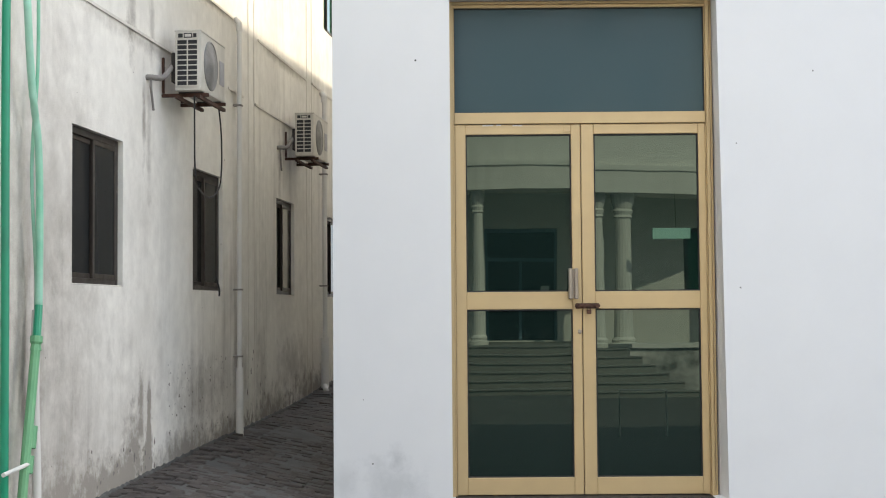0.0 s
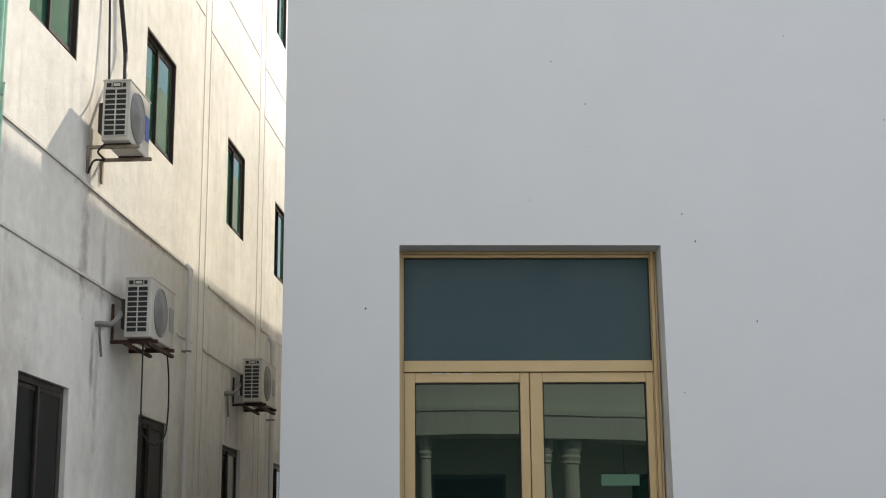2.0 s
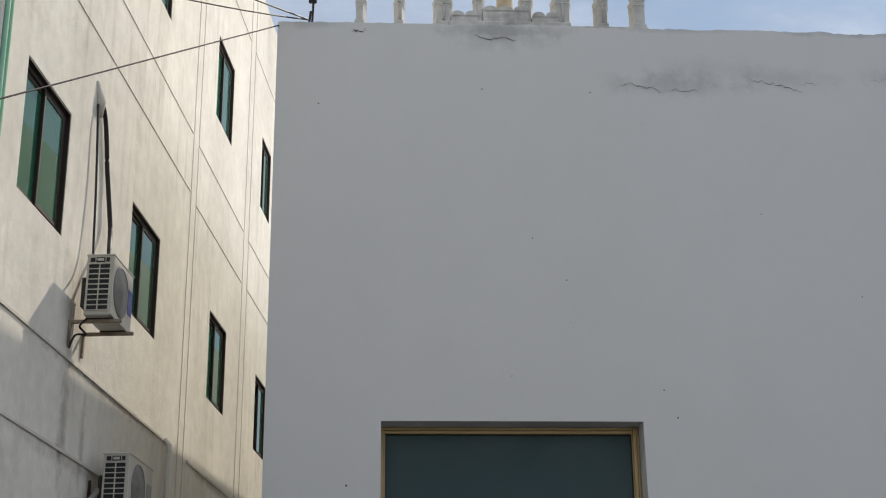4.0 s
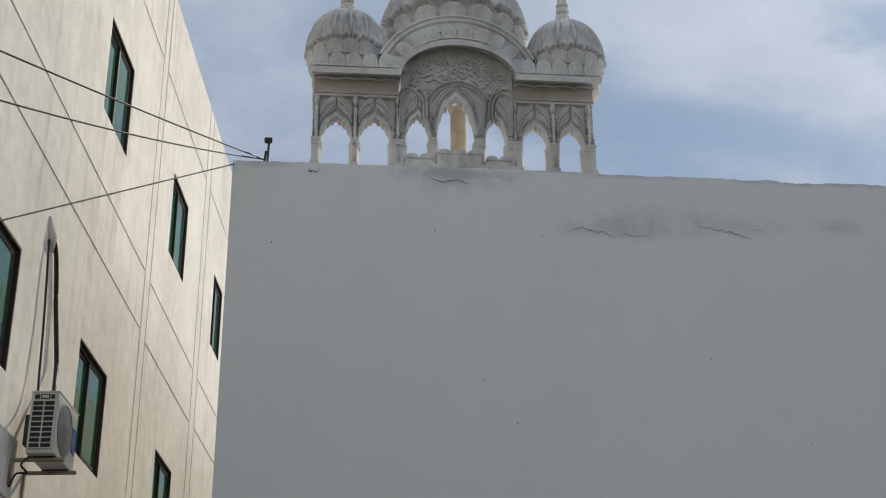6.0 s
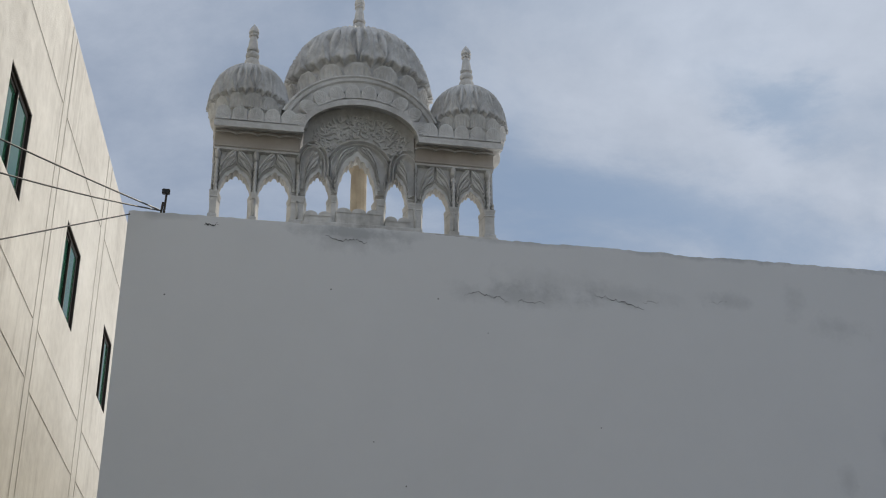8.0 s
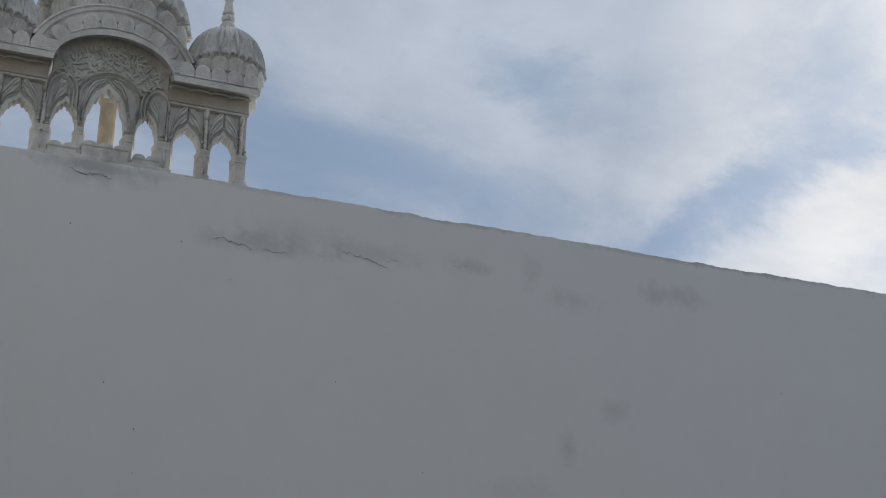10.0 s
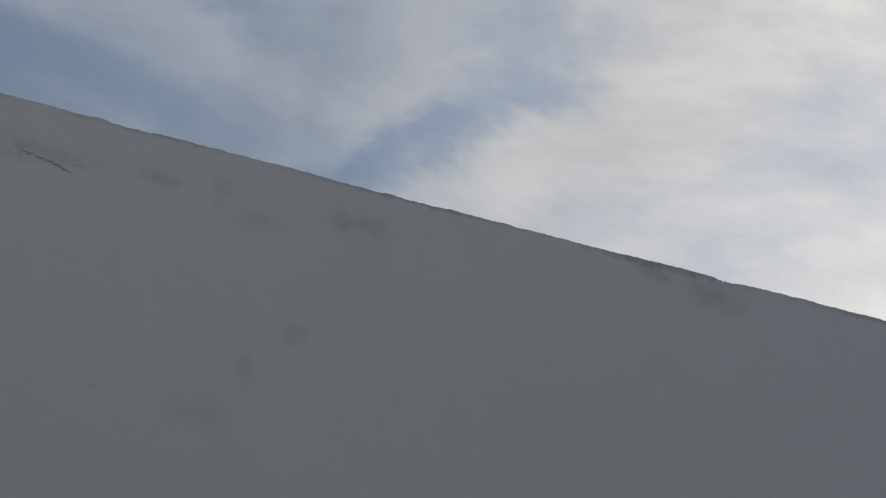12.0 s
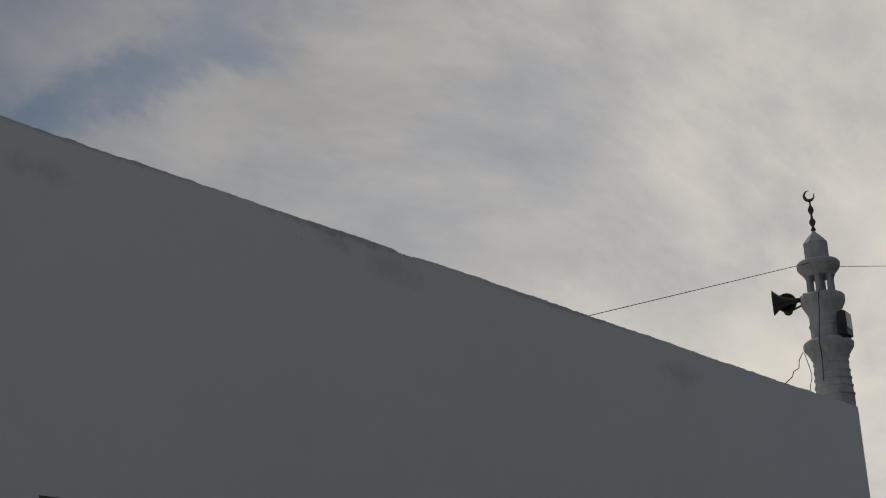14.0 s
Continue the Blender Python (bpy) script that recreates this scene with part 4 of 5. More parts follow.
# ---- cast plaster kiosk on the parapet ----
def cusped(t):
    """Height of a many-lobed pointed arch over its half width, 1 at the crown."""
    t = min(abs(t), 1.0)
    base = 0.92 * (1 - t ** 2.1) ** 0.6 + 0.08 * math.exp(-(t / 0.16) ** 2)
    return max(0.0, base - 0.085 * (1 - abs(math.sin(3.5 * math.pi * t + 0.9))) * (1 if t > 0.12 else 0))


KY0, KY1 = 0.03, 0.125
KDEEP = 0.042                # depth of the cast relief
KIOSK_ARCHES = [(-0.082, 0.113, 5.55, 5.712), (0.161, 0.361, 5.552, 5.717), (0.461, 0.613, 5.575, 5.750),
                (0.663, 0.905, 5.61, 5.888), (0.972, 1.107, 5.575, 5.750), (1.212, 1.378, 5.565, 5.700), (1.451, 1.606, 5.56, 5.692)]
KIOSK_PIERS = [-0.1075, 0.137, 0.411, 0.638, 0.9385, 1.1595, 1.4145, 1.6445]
KMID, KRISE = 0.795, 0.255


def arc_z(x, half, rise, z):
    t = min(abs(x - KMID) / half, 1.0)
    return z + rise * math.sqrt(max(0.0, 1 - t * t))


def kiosk():
    k = thing("roof_kiosk", KMID, 0.1, 5.34, label="white cast-plaster ornamental rooftop kiosk with three ribbed domes and lobed arches", category="kiosk")
    ox, oy, oz = KMID, 0.1, 5.34

    def add(name, bm, label="", smooth=False, parent=None, mat=None):
        bmesh.ops.translate(bm, vec=(-ox, -oy, -oz), verts=bm.verts[:])
        return part(name, bm, mat or STUCCO, parent or k, label, smooth)

    add("base_slab", boxes((-0.15, 1.70, 0.02, 0.21, 5.325, 5.358), bevel=0.006))
    # arcade: cast panels over the lobed arches
    def ridge(d, w):
        return math.exp(-(d / w) ** 2)

    def span(c, half, rise, z, x):
        t = (x - c) / half
        return z + rise * math.sqrt(1 - t * t) if abs(t) < 1 else -9.0

    RIBS = ((0.80, 0.213, 0.213, 5.787), (0.497, 0.104, 0.185, 5.788), (1.097, 0.104, 0.185, 5.788))
    for w, (a, b, zs, zc) in enumerate(KIOSK_ARCHES):
        x0, x1 = KIOSK_PIERS[w] if w else -0.135, KIOSK_PIERS[w + 1] if w < 6 else 1.679
        inner = 1 < w < 5
        m, h = (a + b) / 2, (b - a) / 2

        def low(x):
            return zs + (zc - zs) * cusped((x - m) / h) if a < x < b else zs

        def high(x):
            return max(5.80, *(span(*r[:4], x) for r in RIBS)) + 0.008 if inner else 5.872

        def relief(x, z):
            u = (x - m) / h
            d = abs(u)
            crown = high(m)
            spread = 1.18 if inner and w != 3 else 1.25
            lobe = zs + (zc - zs) * max(0.0, 1 - min(d / 1.12, 1.0) ** 2.6) ** 0.55
            band = lobe + 0.026 + 0.034 * ridge(u, 0.20)        # plain moulding round the opening, drawn up to a point
            rim = zs + 0.05 + (crown - 0.012 - zs - 0.05) * math.sqrt(max(0.0, 1 - min(d / spread, 1.0) ** 2.2))
            if inner:
                rim = min(rim, high(x) - 0.046)
            v = 0.12
            if z < band:
                t = (band - z) / 0.05
                v = 0.62 + 0.34 * ridge(band - z - 0.009, 0.006) - 0.12 * ridge(band - z - 0.020, 0.004) + 0.08 * min(t, 1)
            elif z < band + 0.007:
                v = 0.0
            elif z < rim:                       # two feathered leaves that bow to meet over the crown
                q = (z - band - 0.007) / max(rim - band - 0.007, 0.004)
                along = d * h + 0.6 * z
                v = 0.74 + 0.26 * math.sin(math.pi * min(max(q, 0), 1)) - 0.42 * ridge(q - 0.48, 0.075)
                slant = along * 210 + (5.2 if q > 0.48 else -5.2) * abs(q - 0.48)
                v -= 0.20 * max(0.0, math.sin(slant)) ** 3
                if d < 0.10:
                    v = min(v, 0.15 + 5.5 * d)
            elif z < rim + 0.006:
                v = 0.0
            for p in KIOSK_PIERS[w:w + 2]:      # stems and buds over the piers
                e = abs(x - p)
                if inner and w != 3 and 0.411 < p < 1.15 or w == 3:
                    break
                wide = 0.013 + 0.003 * math.sin(z * 190)
                if e < wide + 0.005 and zs - 0.01 < z < 5.80:
                    v = 1.0 - 0.35 * (e / wide) ** 2 if e < wide else 0.0
                bud = ((x - p) / 0.019) ** 2 + ((z - 5.828) / 0.036) ** 2
                if bud < 1.5 and not inner:
                    v = 1.25 - 0.5 * bud if bud < 1 else 0.0
            if inner:
                for r in RIBS:
                    t = math.hypot((x - r[0]) / r[1], max(z - r[3], 0) / r[2])
                    e = (1 - t) * r[1]
                    if z > 5.72 and -0.012 < e < 0.042:
                        v = 0.15 + 1.0 * ridge(e - 0.003, 0.007) + 0.8 * ridge(e - 0.026, 0.008)
            elif z > 5.855:
                v = 0.95
            return v

        n, rows_z = int((x1 - x0) / 0.0030), 84
        bm = bmesh.new()
        grid = []
        for i in range(n + 1):
            x = x0 + (x1 - x0) * i / n
            lo, hi = low(x), high(x)
            col = []
            for j in range(rows_z + 1):
                z = lo + (hi - lo) * j / rows_z
                col.append(bm.verts.new((x, KY0 + KDEEP * (1 - relief(x, z)), z)))
            col += [bm.verts.new((x, KY1, hi)), bm.verts.new((x, KY1, lo))]
            grid.append(col)
        for p, q in zip(grid, grid[1:]):
            for e in range(len(p)):
                f = (e + 1) % len(p)
                bm.faces.new((p[e], q[e], q[f], p[f]))
        add("arch", bm)
    # splayed piers with capitals and feet
    for w, x in enumerate(KIOSK_PIERS):
        l = KIOSK_ARCHES[w - 1][1] if w else -0.135
        r = KIOSK_ARCHES[w][0] if w < 7 else 1.679
        cap = KIOSK_ARCHES[min(w, 6)][2]
        cap = min(cap, KIOSK_ARCHES[max(w - 1, 0)][2])
        bm = bmesh.new()
        el, er = (0.0 if w == 0 else 0.011), (0.0 if w == 7 else 0.011)
        rings = []
        for z, grow in ((5.35, 0.008), (5.378, 0.008), (5.388, 0.0), (cap - 0.05, 0.0), (cap - 0.044, 0.005), (cap - 0.036, 0.0), (cap - 0.022, 0.003), (cap - 0.008, 0.007), (cap + 0.001, 0.007)):
            rings.append([bm.verts.new(p) for p in ((l + el - grow, KY0 + 0.004 - grow, z), (r - er + grow, KY0 + 0.004 - grow, z), (r + er + grow * 0.6, KY1, z), (l - el - grow * 0.6, KY1, z))])
        for p, q in zip(rings, rings[1:]):
            for e in range(4):
                bm.faces.new((p[e], p[(e + 1) % 4], q[(e + 1) % 4], q[e]))
        bm.faces.new(rings[-1])
        col = add("pier", bm)
        if 0 < w < 7 and w != 3 and w != 4:
            add("stem", tube(bmesh.new(), [(x, KY0, 5.39), (x + 0.004, KY0 - 0.001, 5.45), (x - 0.004, KY0, 5.5), (x, KY0, cap - 0.04)], [0.007, 0.010, 0.008, 0.010], 6), parent=col, smooth=True)
    # low scalloped rail in the middle bays
    for a, b, z in ((0.455, 0.63, 5.44), (0.655, 0.945, 5.478), (0.965, 1.13, 5.44)):
        bm = bmesh.new()
        box(bm, a, b, KY0 - 0.02, KY1 + 0.02, 5.35, z - 0.022, bevel=0.006)
        n = 2 if b - a < 0.2 else 3
        for i in range(n):
            c = a + (b - a) * (i + 0.5) / n
            w = (b - a) / n / 2
            rim = [(c + w * math.cos(t), z - 0.03 + 0.034 * math.sin(t)) for t in [math.pi * q / 8 for q in range(9)]]
            front = [bm.verts.new((x, KY0 - 0.024, zz)) for x, zz in rim]
            rear = [bm.verts.new((x, KY0 + 0.03, zz)) for x, zz in rim]
            bm.faces.new(front)
            bm.faces.new(rear[::-1])
            for q in range(8):
                bm.faces.new((front[q], front[q + 1], rear[q + 1], rear[q]))
        bmesh.ops.recalc_face_normals(bm, faces=bm.faces[:])
        add("scalloped_rail", bm)
    add("sill_block", boxes((0.44, 1.15, KY0 - 0.026, KY1 + 0.03, 5.335, 5.375), bevel=0.008))
    # plain bands over the side arcades
    for a, b in ((-0.135, 0.411), (1.16, 1.685)):
        add("frieze", boxes((a, b, KY0 - 0.010, KY1 + 0.02, 5.8725, 5.884), (a, b, KY0 + 0.016, KY1 + 0.04, 5.868, 6.04), bevel=0.003), mat=STAINED_SHADED)
        n = 4
        for i in range(n):                      # tiny drop arches under the eave
            c, w = a + (b - a) * (i + 0.5) / n, (b - a) / n / 2
            bm = tube(bmesh.new(), [(c + w * math.cos(t), KY0 - 0.012, 5.985 - 0.022 + 0.02 * math.sin(t)) for t in [math.pi * q / 8 for q in range(9)]], 0.007, 5)
            add("drop_arch", bm)
    # rounded tympanum with flowing relief
    bm = bmesh.new()
    n = 72
    rows = []
    for i in range(n + 1):
        x = 0.435 + (1.155 - 0.435) * i / n
        foot = max(5.80, *(span(*r[:4], x) for r in RIBS)) + 0.002
        head = max(arc_z(x, 0.39, KRISE, 6.0), foot + 0.01)
        rows.append([bm.verts.new((x, y, z)) for y, z in ((KY0 + 0.014, foot), (KY0 + 0.014, head), (KY1 - 0.003, head), (KY1 - 0.003, foot))])
    for p, q in zip(rows, rows[1:]):
        for e in range(4):
            bm.faces.new((p[e], p[(e + 1) % 4], q[(e + 1) % 4], q[e]))
    bmesh.ops.recalc_face_normals(bm, faces=bm.faces[:])
    tymp = add("tympanum", bm)
    rnd = random.Random(7)
    bm = bmesh.new()
    for row, (half, rise, count) in enumerate(((0.250, 0.250, 24), (0.284, 0.292, 28), (0.318, 0.336, 32), (0.350, 0.378, 36))):
        for i in range(count):                    # unreadable relief: plain curved bars side by side
            ang = 0.42 + (math.pi - 0.84) * (i + rnd.uniform(0.2, 0.8)) / count
            c = Vector((0.80 + half * math.cos(ang), KY0 + 0.006, 5.80 + rise * math.sin(ang) + rnd.uniform(-0.006, 0.006)))
            if c.z > arc_z(c.x, 0.372, KRISE, 5.95) - 0.012:
                continue
            lean = ang + rnd.choice((0.0, 0.25, -0.3, 0.9, 1.4)) + rnd.uniform(-0.2, 0.2)
            ln, bow = rnd.uniform(0.018, 0.036), rnd.choice((-1, 1)) * rnd.uniform(0.010, 0.026)
            d, nrm = Vector((math.cos(lean), 0, math.sin(lean))), Vector((-math.sin(lean), 0, math.cos(lean)))
            tube(bm, smooth_line([c - d * ln, c - d * ln * 0.4 + nrm * bow, c + d * ln * 0.4 + nrm * bow * 0.6, c + d * ln], 4), 0.0075, 6)
    tagged(add("plain_relief", bm, parent=tymp), kind="stuff")
    # a second roll over the bowed eave, running back to the dome
    bm = bmesh.new()
    rows = []
    for i in range(41):
        a = radians(22 + 136 * i / 40)
        cx, cz = math.cos(a), math.sin(a)
        rows.append([bm.verts.new((KMID + g * cx, y, 5.985 + (g - 0.03) * cz)) for g, y in ((0.43, 0.03), (0.492, 0.026), (0.500, 0.012), (0.516, 0.010), (0.522, 0.024), (0.530, 0.026), (0.538, 0.014), (0.550, 0.018), (0.556, 0.034), (0.556, 0.3), (0.43, 0.3))])
    for p, q in zip(rows, rows[1:]):
        for e in range(11):
            bm.faces.new((p[e], q[e], q[(e + 1) % 11], p[(e + 1) % 11]))
    bmesh.ops.recalc_face_normals(bm, faces=bm.faces[:])
    add("vault_roll", bm)

    # eave: runs level over the sides and bows over the middle
    def line(zoff, half, rise, n=36):
        left = [(-0.145, 5.965 + zoff), (0.40, 5.965 + zoff)]
        mid = [(KMID - half * math.cos(math.pi * i / n), arc_z(KMID - half * math.cos(math.pi * i / n), half, rise, 5.965 + zoff)) for i in range(n + 1)]
        return left[:1] + [(KMID - half - 0.02, 5.965 + zoff)] + mid + [(KMID + half + 0.02, 5.965 + zoff), (1.722, 5.965 + zoff)]

    def eave(name, half, rise, z0, z1, y0, y1, up=0.0):
        bm = bmesh.new()
        rows = []
        for (x, z), (x2, z2) in zip(line(z0, half, rise), line(z1, half, rise)):
            rows.append([bm.verts.new(q) for q in ((x, y0, z), (x, min(y1, 0.06), z + up), (x, y1, z + up), (x2, y1, z2 + up), (x2, min(y1, 0.06) - 0.02, z2 + up), (x2, y0, z2))])
        for p, q in zip(rows, rows[1:]):
            for e in range(6):
                bm.faces.new((p[e], p[(e + 1) % 6], q[(e + 1) % 6], q[e]))
        bm.faces.new(rows[0])
        bm.faces.new(rows[-1][::-1])
        bmesh.ops.recalc_face_normals(bm, faces=bm.faces[:])
        return add(name, bm)

    eave("eave", 0.372, KRISE - 0.01, -0.008, 0.03, -0.085, 0.52, 0.07)
    eave("eave_fillet", 0.372, KRISE - 0.01, 0.031, 0.046, -0.068, 0.0)
    eave("parapet", 0.372, KRISE - 0.01, 0.047, 0.112, -0.034, 0.10)
    # scallops along the parapet
    path = line(0.10, 0.372, KRISE - 0.01)
    lengths = [0.0]
    for p, q in zip(path, path[1:]):
        lengths.append(lengths[-1] + math.hypot(q[0] - p[0], q[1] - p[1]))
    n = 20
    step = lengths[-1] / n
    for i in range(n):
        s = (i + 0.5) * step
        j = max(q for q in range(len(lengths) - 1) if lengths[q] <= s)
        t = (s - lengths[j]) / max(lengths[j + 1] - lengths[j], 1e-6)
        x, z = (path[j][q] + (path[j + 1][q] - path[j][q]) * t for q in (0, 1))
        tilt = math.atan2(path[j + 1][1] - path[j][1], path[j + 1][0] - path[j][0])
        bm = bmesh.new()
        hw = 0.5 * step
        rim = [(hw, -0.03)] + [(hw * math.cos(a) * 0.985, 0.078 * math.sin(a) ** 0.85) for a in [math.pi * (q + 0.35) / 14.7 for q in range(15)]] + [(-hw, -0.03)]

        def put_on(a, b, y):
            return bm.verts.new((x + a * math.cos(tilt) - b * math.sin(tilt), y, z + a * math.sin(tilt) + b * math.cos(tilt)))

        f = [put_on(a, b, -0.037) for a, b in rim]
        r = [put_on(a, b, 0.0) for a, b in rim]
        inner = [put_on(a * 0.90, -0.03 + (b + 0.03) * 0.93, -0.044) for a, b in rim]
        fan = [put_on(a * 0.5, -0.03 + (b + 0.03) * 0.55, -0.0455 + (0.003 if q % 2 else 0.0)) for q, (a, b) in enumerate(rim)]
        mid_ = put_on(0.0, -0.03, -0.044)
        for q in range(len(f) - 1):
            w = q + 1
            bm.faces.new((mid_, fan[q], fan[w]))
            bm.faces.new((fan[q], inner[q], inner[w], fan[w]))
            bm.faces.new((inner[q], f[q], f[w], inner[w]))
            bm.faces.new((f[q], r[q], r[w], f[w]))
        bm.faces.new(r)
        bmesh.ops.recalc_face_normals(bm, faces=bm.faces[:])
        add("scallop", bm)

    # ribbed domes with a ring of petals and a turned finial
    def dome(x, y, z, r, h, ribs, fin, low):
        prof = []
        n = 96
        for i in range(n + 1):
            a = -0.42 + i / n * (math.pi / 2 + 0.42)
            prof.append((max(0.012, r * math.cos(a) ** 0.78), z + h * 0.30 + h * 0.70 * math.sin(a)))

        def petals(a, t):
            place = a * ribs / (2 * math.pi) + 0.25
            u, s = place % 1 * 2 - 1, (place + 0.5) % 1 * 2 - 1
            shell = low + 0.105 * math.sqrt(max(0.0, 1 - s * s))
            if t < shell:                                 # ring of fan-shaped shells
                lip = (shell - t) / 0.105
                return 1.015 + 0.032 * math.exp(-(lip / 0.35) ** 2) + 0.010 * math.cos(6 * math.pi * s) * min(1.0, lip * 1.5)
            d = abs(u)
            foot = low + 0.13 + 0.03 * math.exp(-((d - 0.45) / 0.2) ** 2) - 0.03 * max(0.0, 1 - d / 0.2)
            tt = (t - foot) / (1 - foot)
            fade = max(0.0, 1 - max(t - 0.55, 0.0) / 0.45) ** 0.5
            f = 1.0 - 0.060 * fade
            if tt > 0:                                    # bell-mouthed leaves that rise to the crown
                wide = 0.56 + 0.04 * math.sin(19 * tt) + 0.34 * math.exp(-(tt / 0.10) ** 2) - 0.16 * math.exp(-((tt - 0.24) / 0.12) ** 2) + 0.10 * math.exp(-((tt - 0.55) / 0.2) ** 2)
                e = d / wide
                if e < 1:
                    f = 1.0 + fade * (0.022 + 0.030 * math.exp(-(tt / 0.09) ** 2) + 0.050 * math.exp(-((e - 0.88) / 0.09) ** 2) + 0.042 * math.exp(-(e / 0.09) ** 2))
                    f -= fade * 0.014 * math.exp(-((e - 0.45) / 0.2) ** 2) * (1 + 0.6 * math.sin(60 * tt + 5 * e))
            slim = 0.24 * max(0.0, 1 - abs((t - 0.47) / 0.26) ** 1.6)
            if abs(s) < slim and 0.21 < t < 0.75:         # spear leaf between two of them
                f = max(f, 1.0 + 0.03 * fade * (1 - (s / slim) ** 2))
            return f

        body = add("dome", lathe(bmesh.new(), prof, x, y, ribs * 28, shape=petals), smooth=True)
        add("drum", lathe(bmesh.new(), [(r * 0.86, z - 0.10), (r * 0.86, z + 0.02), (r * 0.93, z + 0.03), (r * 0.93, z + 0.05)], x, y, 32), parent=body)
        top = z + h
        f = fin
        turned = ((0.25, -0.05), (0.24, 0.0), (0.17, 0.015), (0.155, 0.05), (0.155, 0.085), (0.19, 0.09), (0.21, 0.13), (0.21, 0.17), (0.19, 0.20), (0.125, 0.21), (0.12, 0.25), (0.165, 0.26), (0.19, 0.29), (0.19, 0.33), (0.165, 0.36), (0.11, 0.365), (0.105, 0.40),
                  (0.165, 0.41), (0.175, 0.44), (0.165, 0.465), (0.14, 0.475), (0.13, 0.58), (0.105, 0.69), (0.095, 0.735), (0.135, 0.745), (0.135, 0.775), (0.10, 0.785), (0.105, 0.80), (0.145, 0.83), (0.13, 0.90), (0.08, 0.965), (0.012, 1.03))
        add("finial", lathe(bmesh.new(), [(a * f * 0.66, top + b * f) for a, b in turned], x, y, 16), parent=body)

    dome(0.819, 0.52, 6.41, 0.487, 0.72, 16, 0.40, 0.09)
    dome(0.070, 0.24, 6.16, 0.256, 0.452, 14, 0.37, 0.055)
    dome(1.548, 0.24, 6.15, 0.256, 0.452, 14, 0.37, 0.055)
    rear = add("rear_pillar", lathe(bmesh.new(), [(0.075, 5.2), (0.075, 5.3), (0.056, 5.34), (0.054, 6.0), (0.07, 6.03)], 0.84, 0.46, 14), "stained cream rear pillar", mat=PILLAR, smooth=False)
    return k


kiosk()

# ---- minaret at the far end of the parapet ----
def minaret():
    mx, my, mz = 16.557, 0.256, 5.3
    m = thing("minaret", mx, my, mz, label="grey plastered small minaret with a balcony, pointed cap and brass crescent", category="minaret")

    def add(name, bm, mat=MINARET, label="", smooth=False, parent=None):
        bmesh.ops.translate(bm, vec=(0, 0, -mz), verts=bm.verts[:])
        return part(name, bm, mat, parent or m, label, smooth)

    u = 0.00735
    shaft = add("shaft", lathe(bmesh.new(), [(33 * u, 5.25), (33 * u, 5.43), (34.5 * u, 5.44), (34.5 * u, 5.465), (32.5 * u, 5.475), (32 * u, 5.54), (33.3 * u, 5.55), (33.3 * u, 5.575), (31.6 * u, 5.585), (31.2 * u, 5.64), (32.6 * u, 5.65), (32.6 * u, 5.675), (31 * u, 5.685), (30.8 * u, 5.74), (32 * u, 5.75), (32 * u, 5.775), (30.5 * u, 5.785), (30.2 * u, 5.85), (31.4 * u, 5.86), (31.4 * u, 5.875), (30.5 * u, 5.90)], seg=16))
    add("lower_gallery", lathe(bmesh.new(), [(30.5 * u, 5.90), (32 * u, 5.94), (33.5 * u, 5.945), (33.5 * u, 5.965), (38 * u, 6.02), (43 * u, 6.07), (44 * u, 6.11), (44 * u, 6.14), (41 * u, 6.16), (38 * u, 6.18), (28 * u, 6.19)], seg=16))
    mid = add("upper_shaft", lathe(bmesh.new(), [(28 * u, 6.19), (28 * u, 6.36), (29.5 * u, 6.37), (29.5 * u, 6.40), (27.5 * u, 6.41), (28 * u, 6.52), (31 * u, 6.58), (37 * u, 6.66), (39 * u, 6.70), (39 * u, 6.78), (36 * u, 6.80), (20 * u, 6.81)], seg=16))
    for i in range(6):
        a = 2 * math.pi * (i + 0.25) / 6
        add("lantern_post", lathe(bmesh.new(), [(7 * u, 6.80), (7 * u, 6.83), (5 * u, 6.85), (4.6 * u, 7.03), (7 * u, 7.08)], 21 * u * math.cos(a), 21 * u * math.sin(a), 8))
    add("lantern_core", lathe(bmesh.new(), [(9 * u, 6.80), (9 * u, 7.08)], seg=10))
    add("canopy", lathe(bmesh.new(), [(26 * u, 7.06), (29 * u, 7.10), (36 * u, 7.16), (38.5 * u, 7.20), (38.5 * u, 7.24), (36 * u, 7.265), (30 * u, 7.28), (22 * u, 7.29)], seg=20))
    add("cap", lathe(bmesh.new(), [(22.5 * u, 7.28), (22.5 * u, 7.50), (22.8 * u, 7.515), (22.8 * u, 7.53), (13.5 * u, 7.615), (7 * u, 7.665), (4 * u, 7.69), (3 * u, 7.72)], seg=8))
    fin = add("finial", lathe(bmesh.new(), [(2.5 * u, 7.70), (5 * u, 7.73), (2 * u, 7.77), (5.5 * u, 7.82), (6 * u, 7.85), (2.4 * u, 7.90), (2 * u, 7.95), (5.5 * u, 8.0), (5 * u, 8.04), (2 * u, 8.08), (1.6 * u, 8.14)], seg=10), BRONZE, "brass finial", True)
    bm = bmesh.new()
    side = Vector((0.41, -0.91, 0))
    pts = [side * (0.066 * math.cos(a)) + Vector((0, 0, 8.225 + 0.070 * math.sin(a))) for a in [radians(82 + 300 * i / 24) for i in range(25)]]
    tube(bm, pts, [0.003 + 0.019 * math.sin(math.pi * i / 24) for i in range(25)], 6)
    add("crescent", bm, BRONZE, "brass crescent", True)
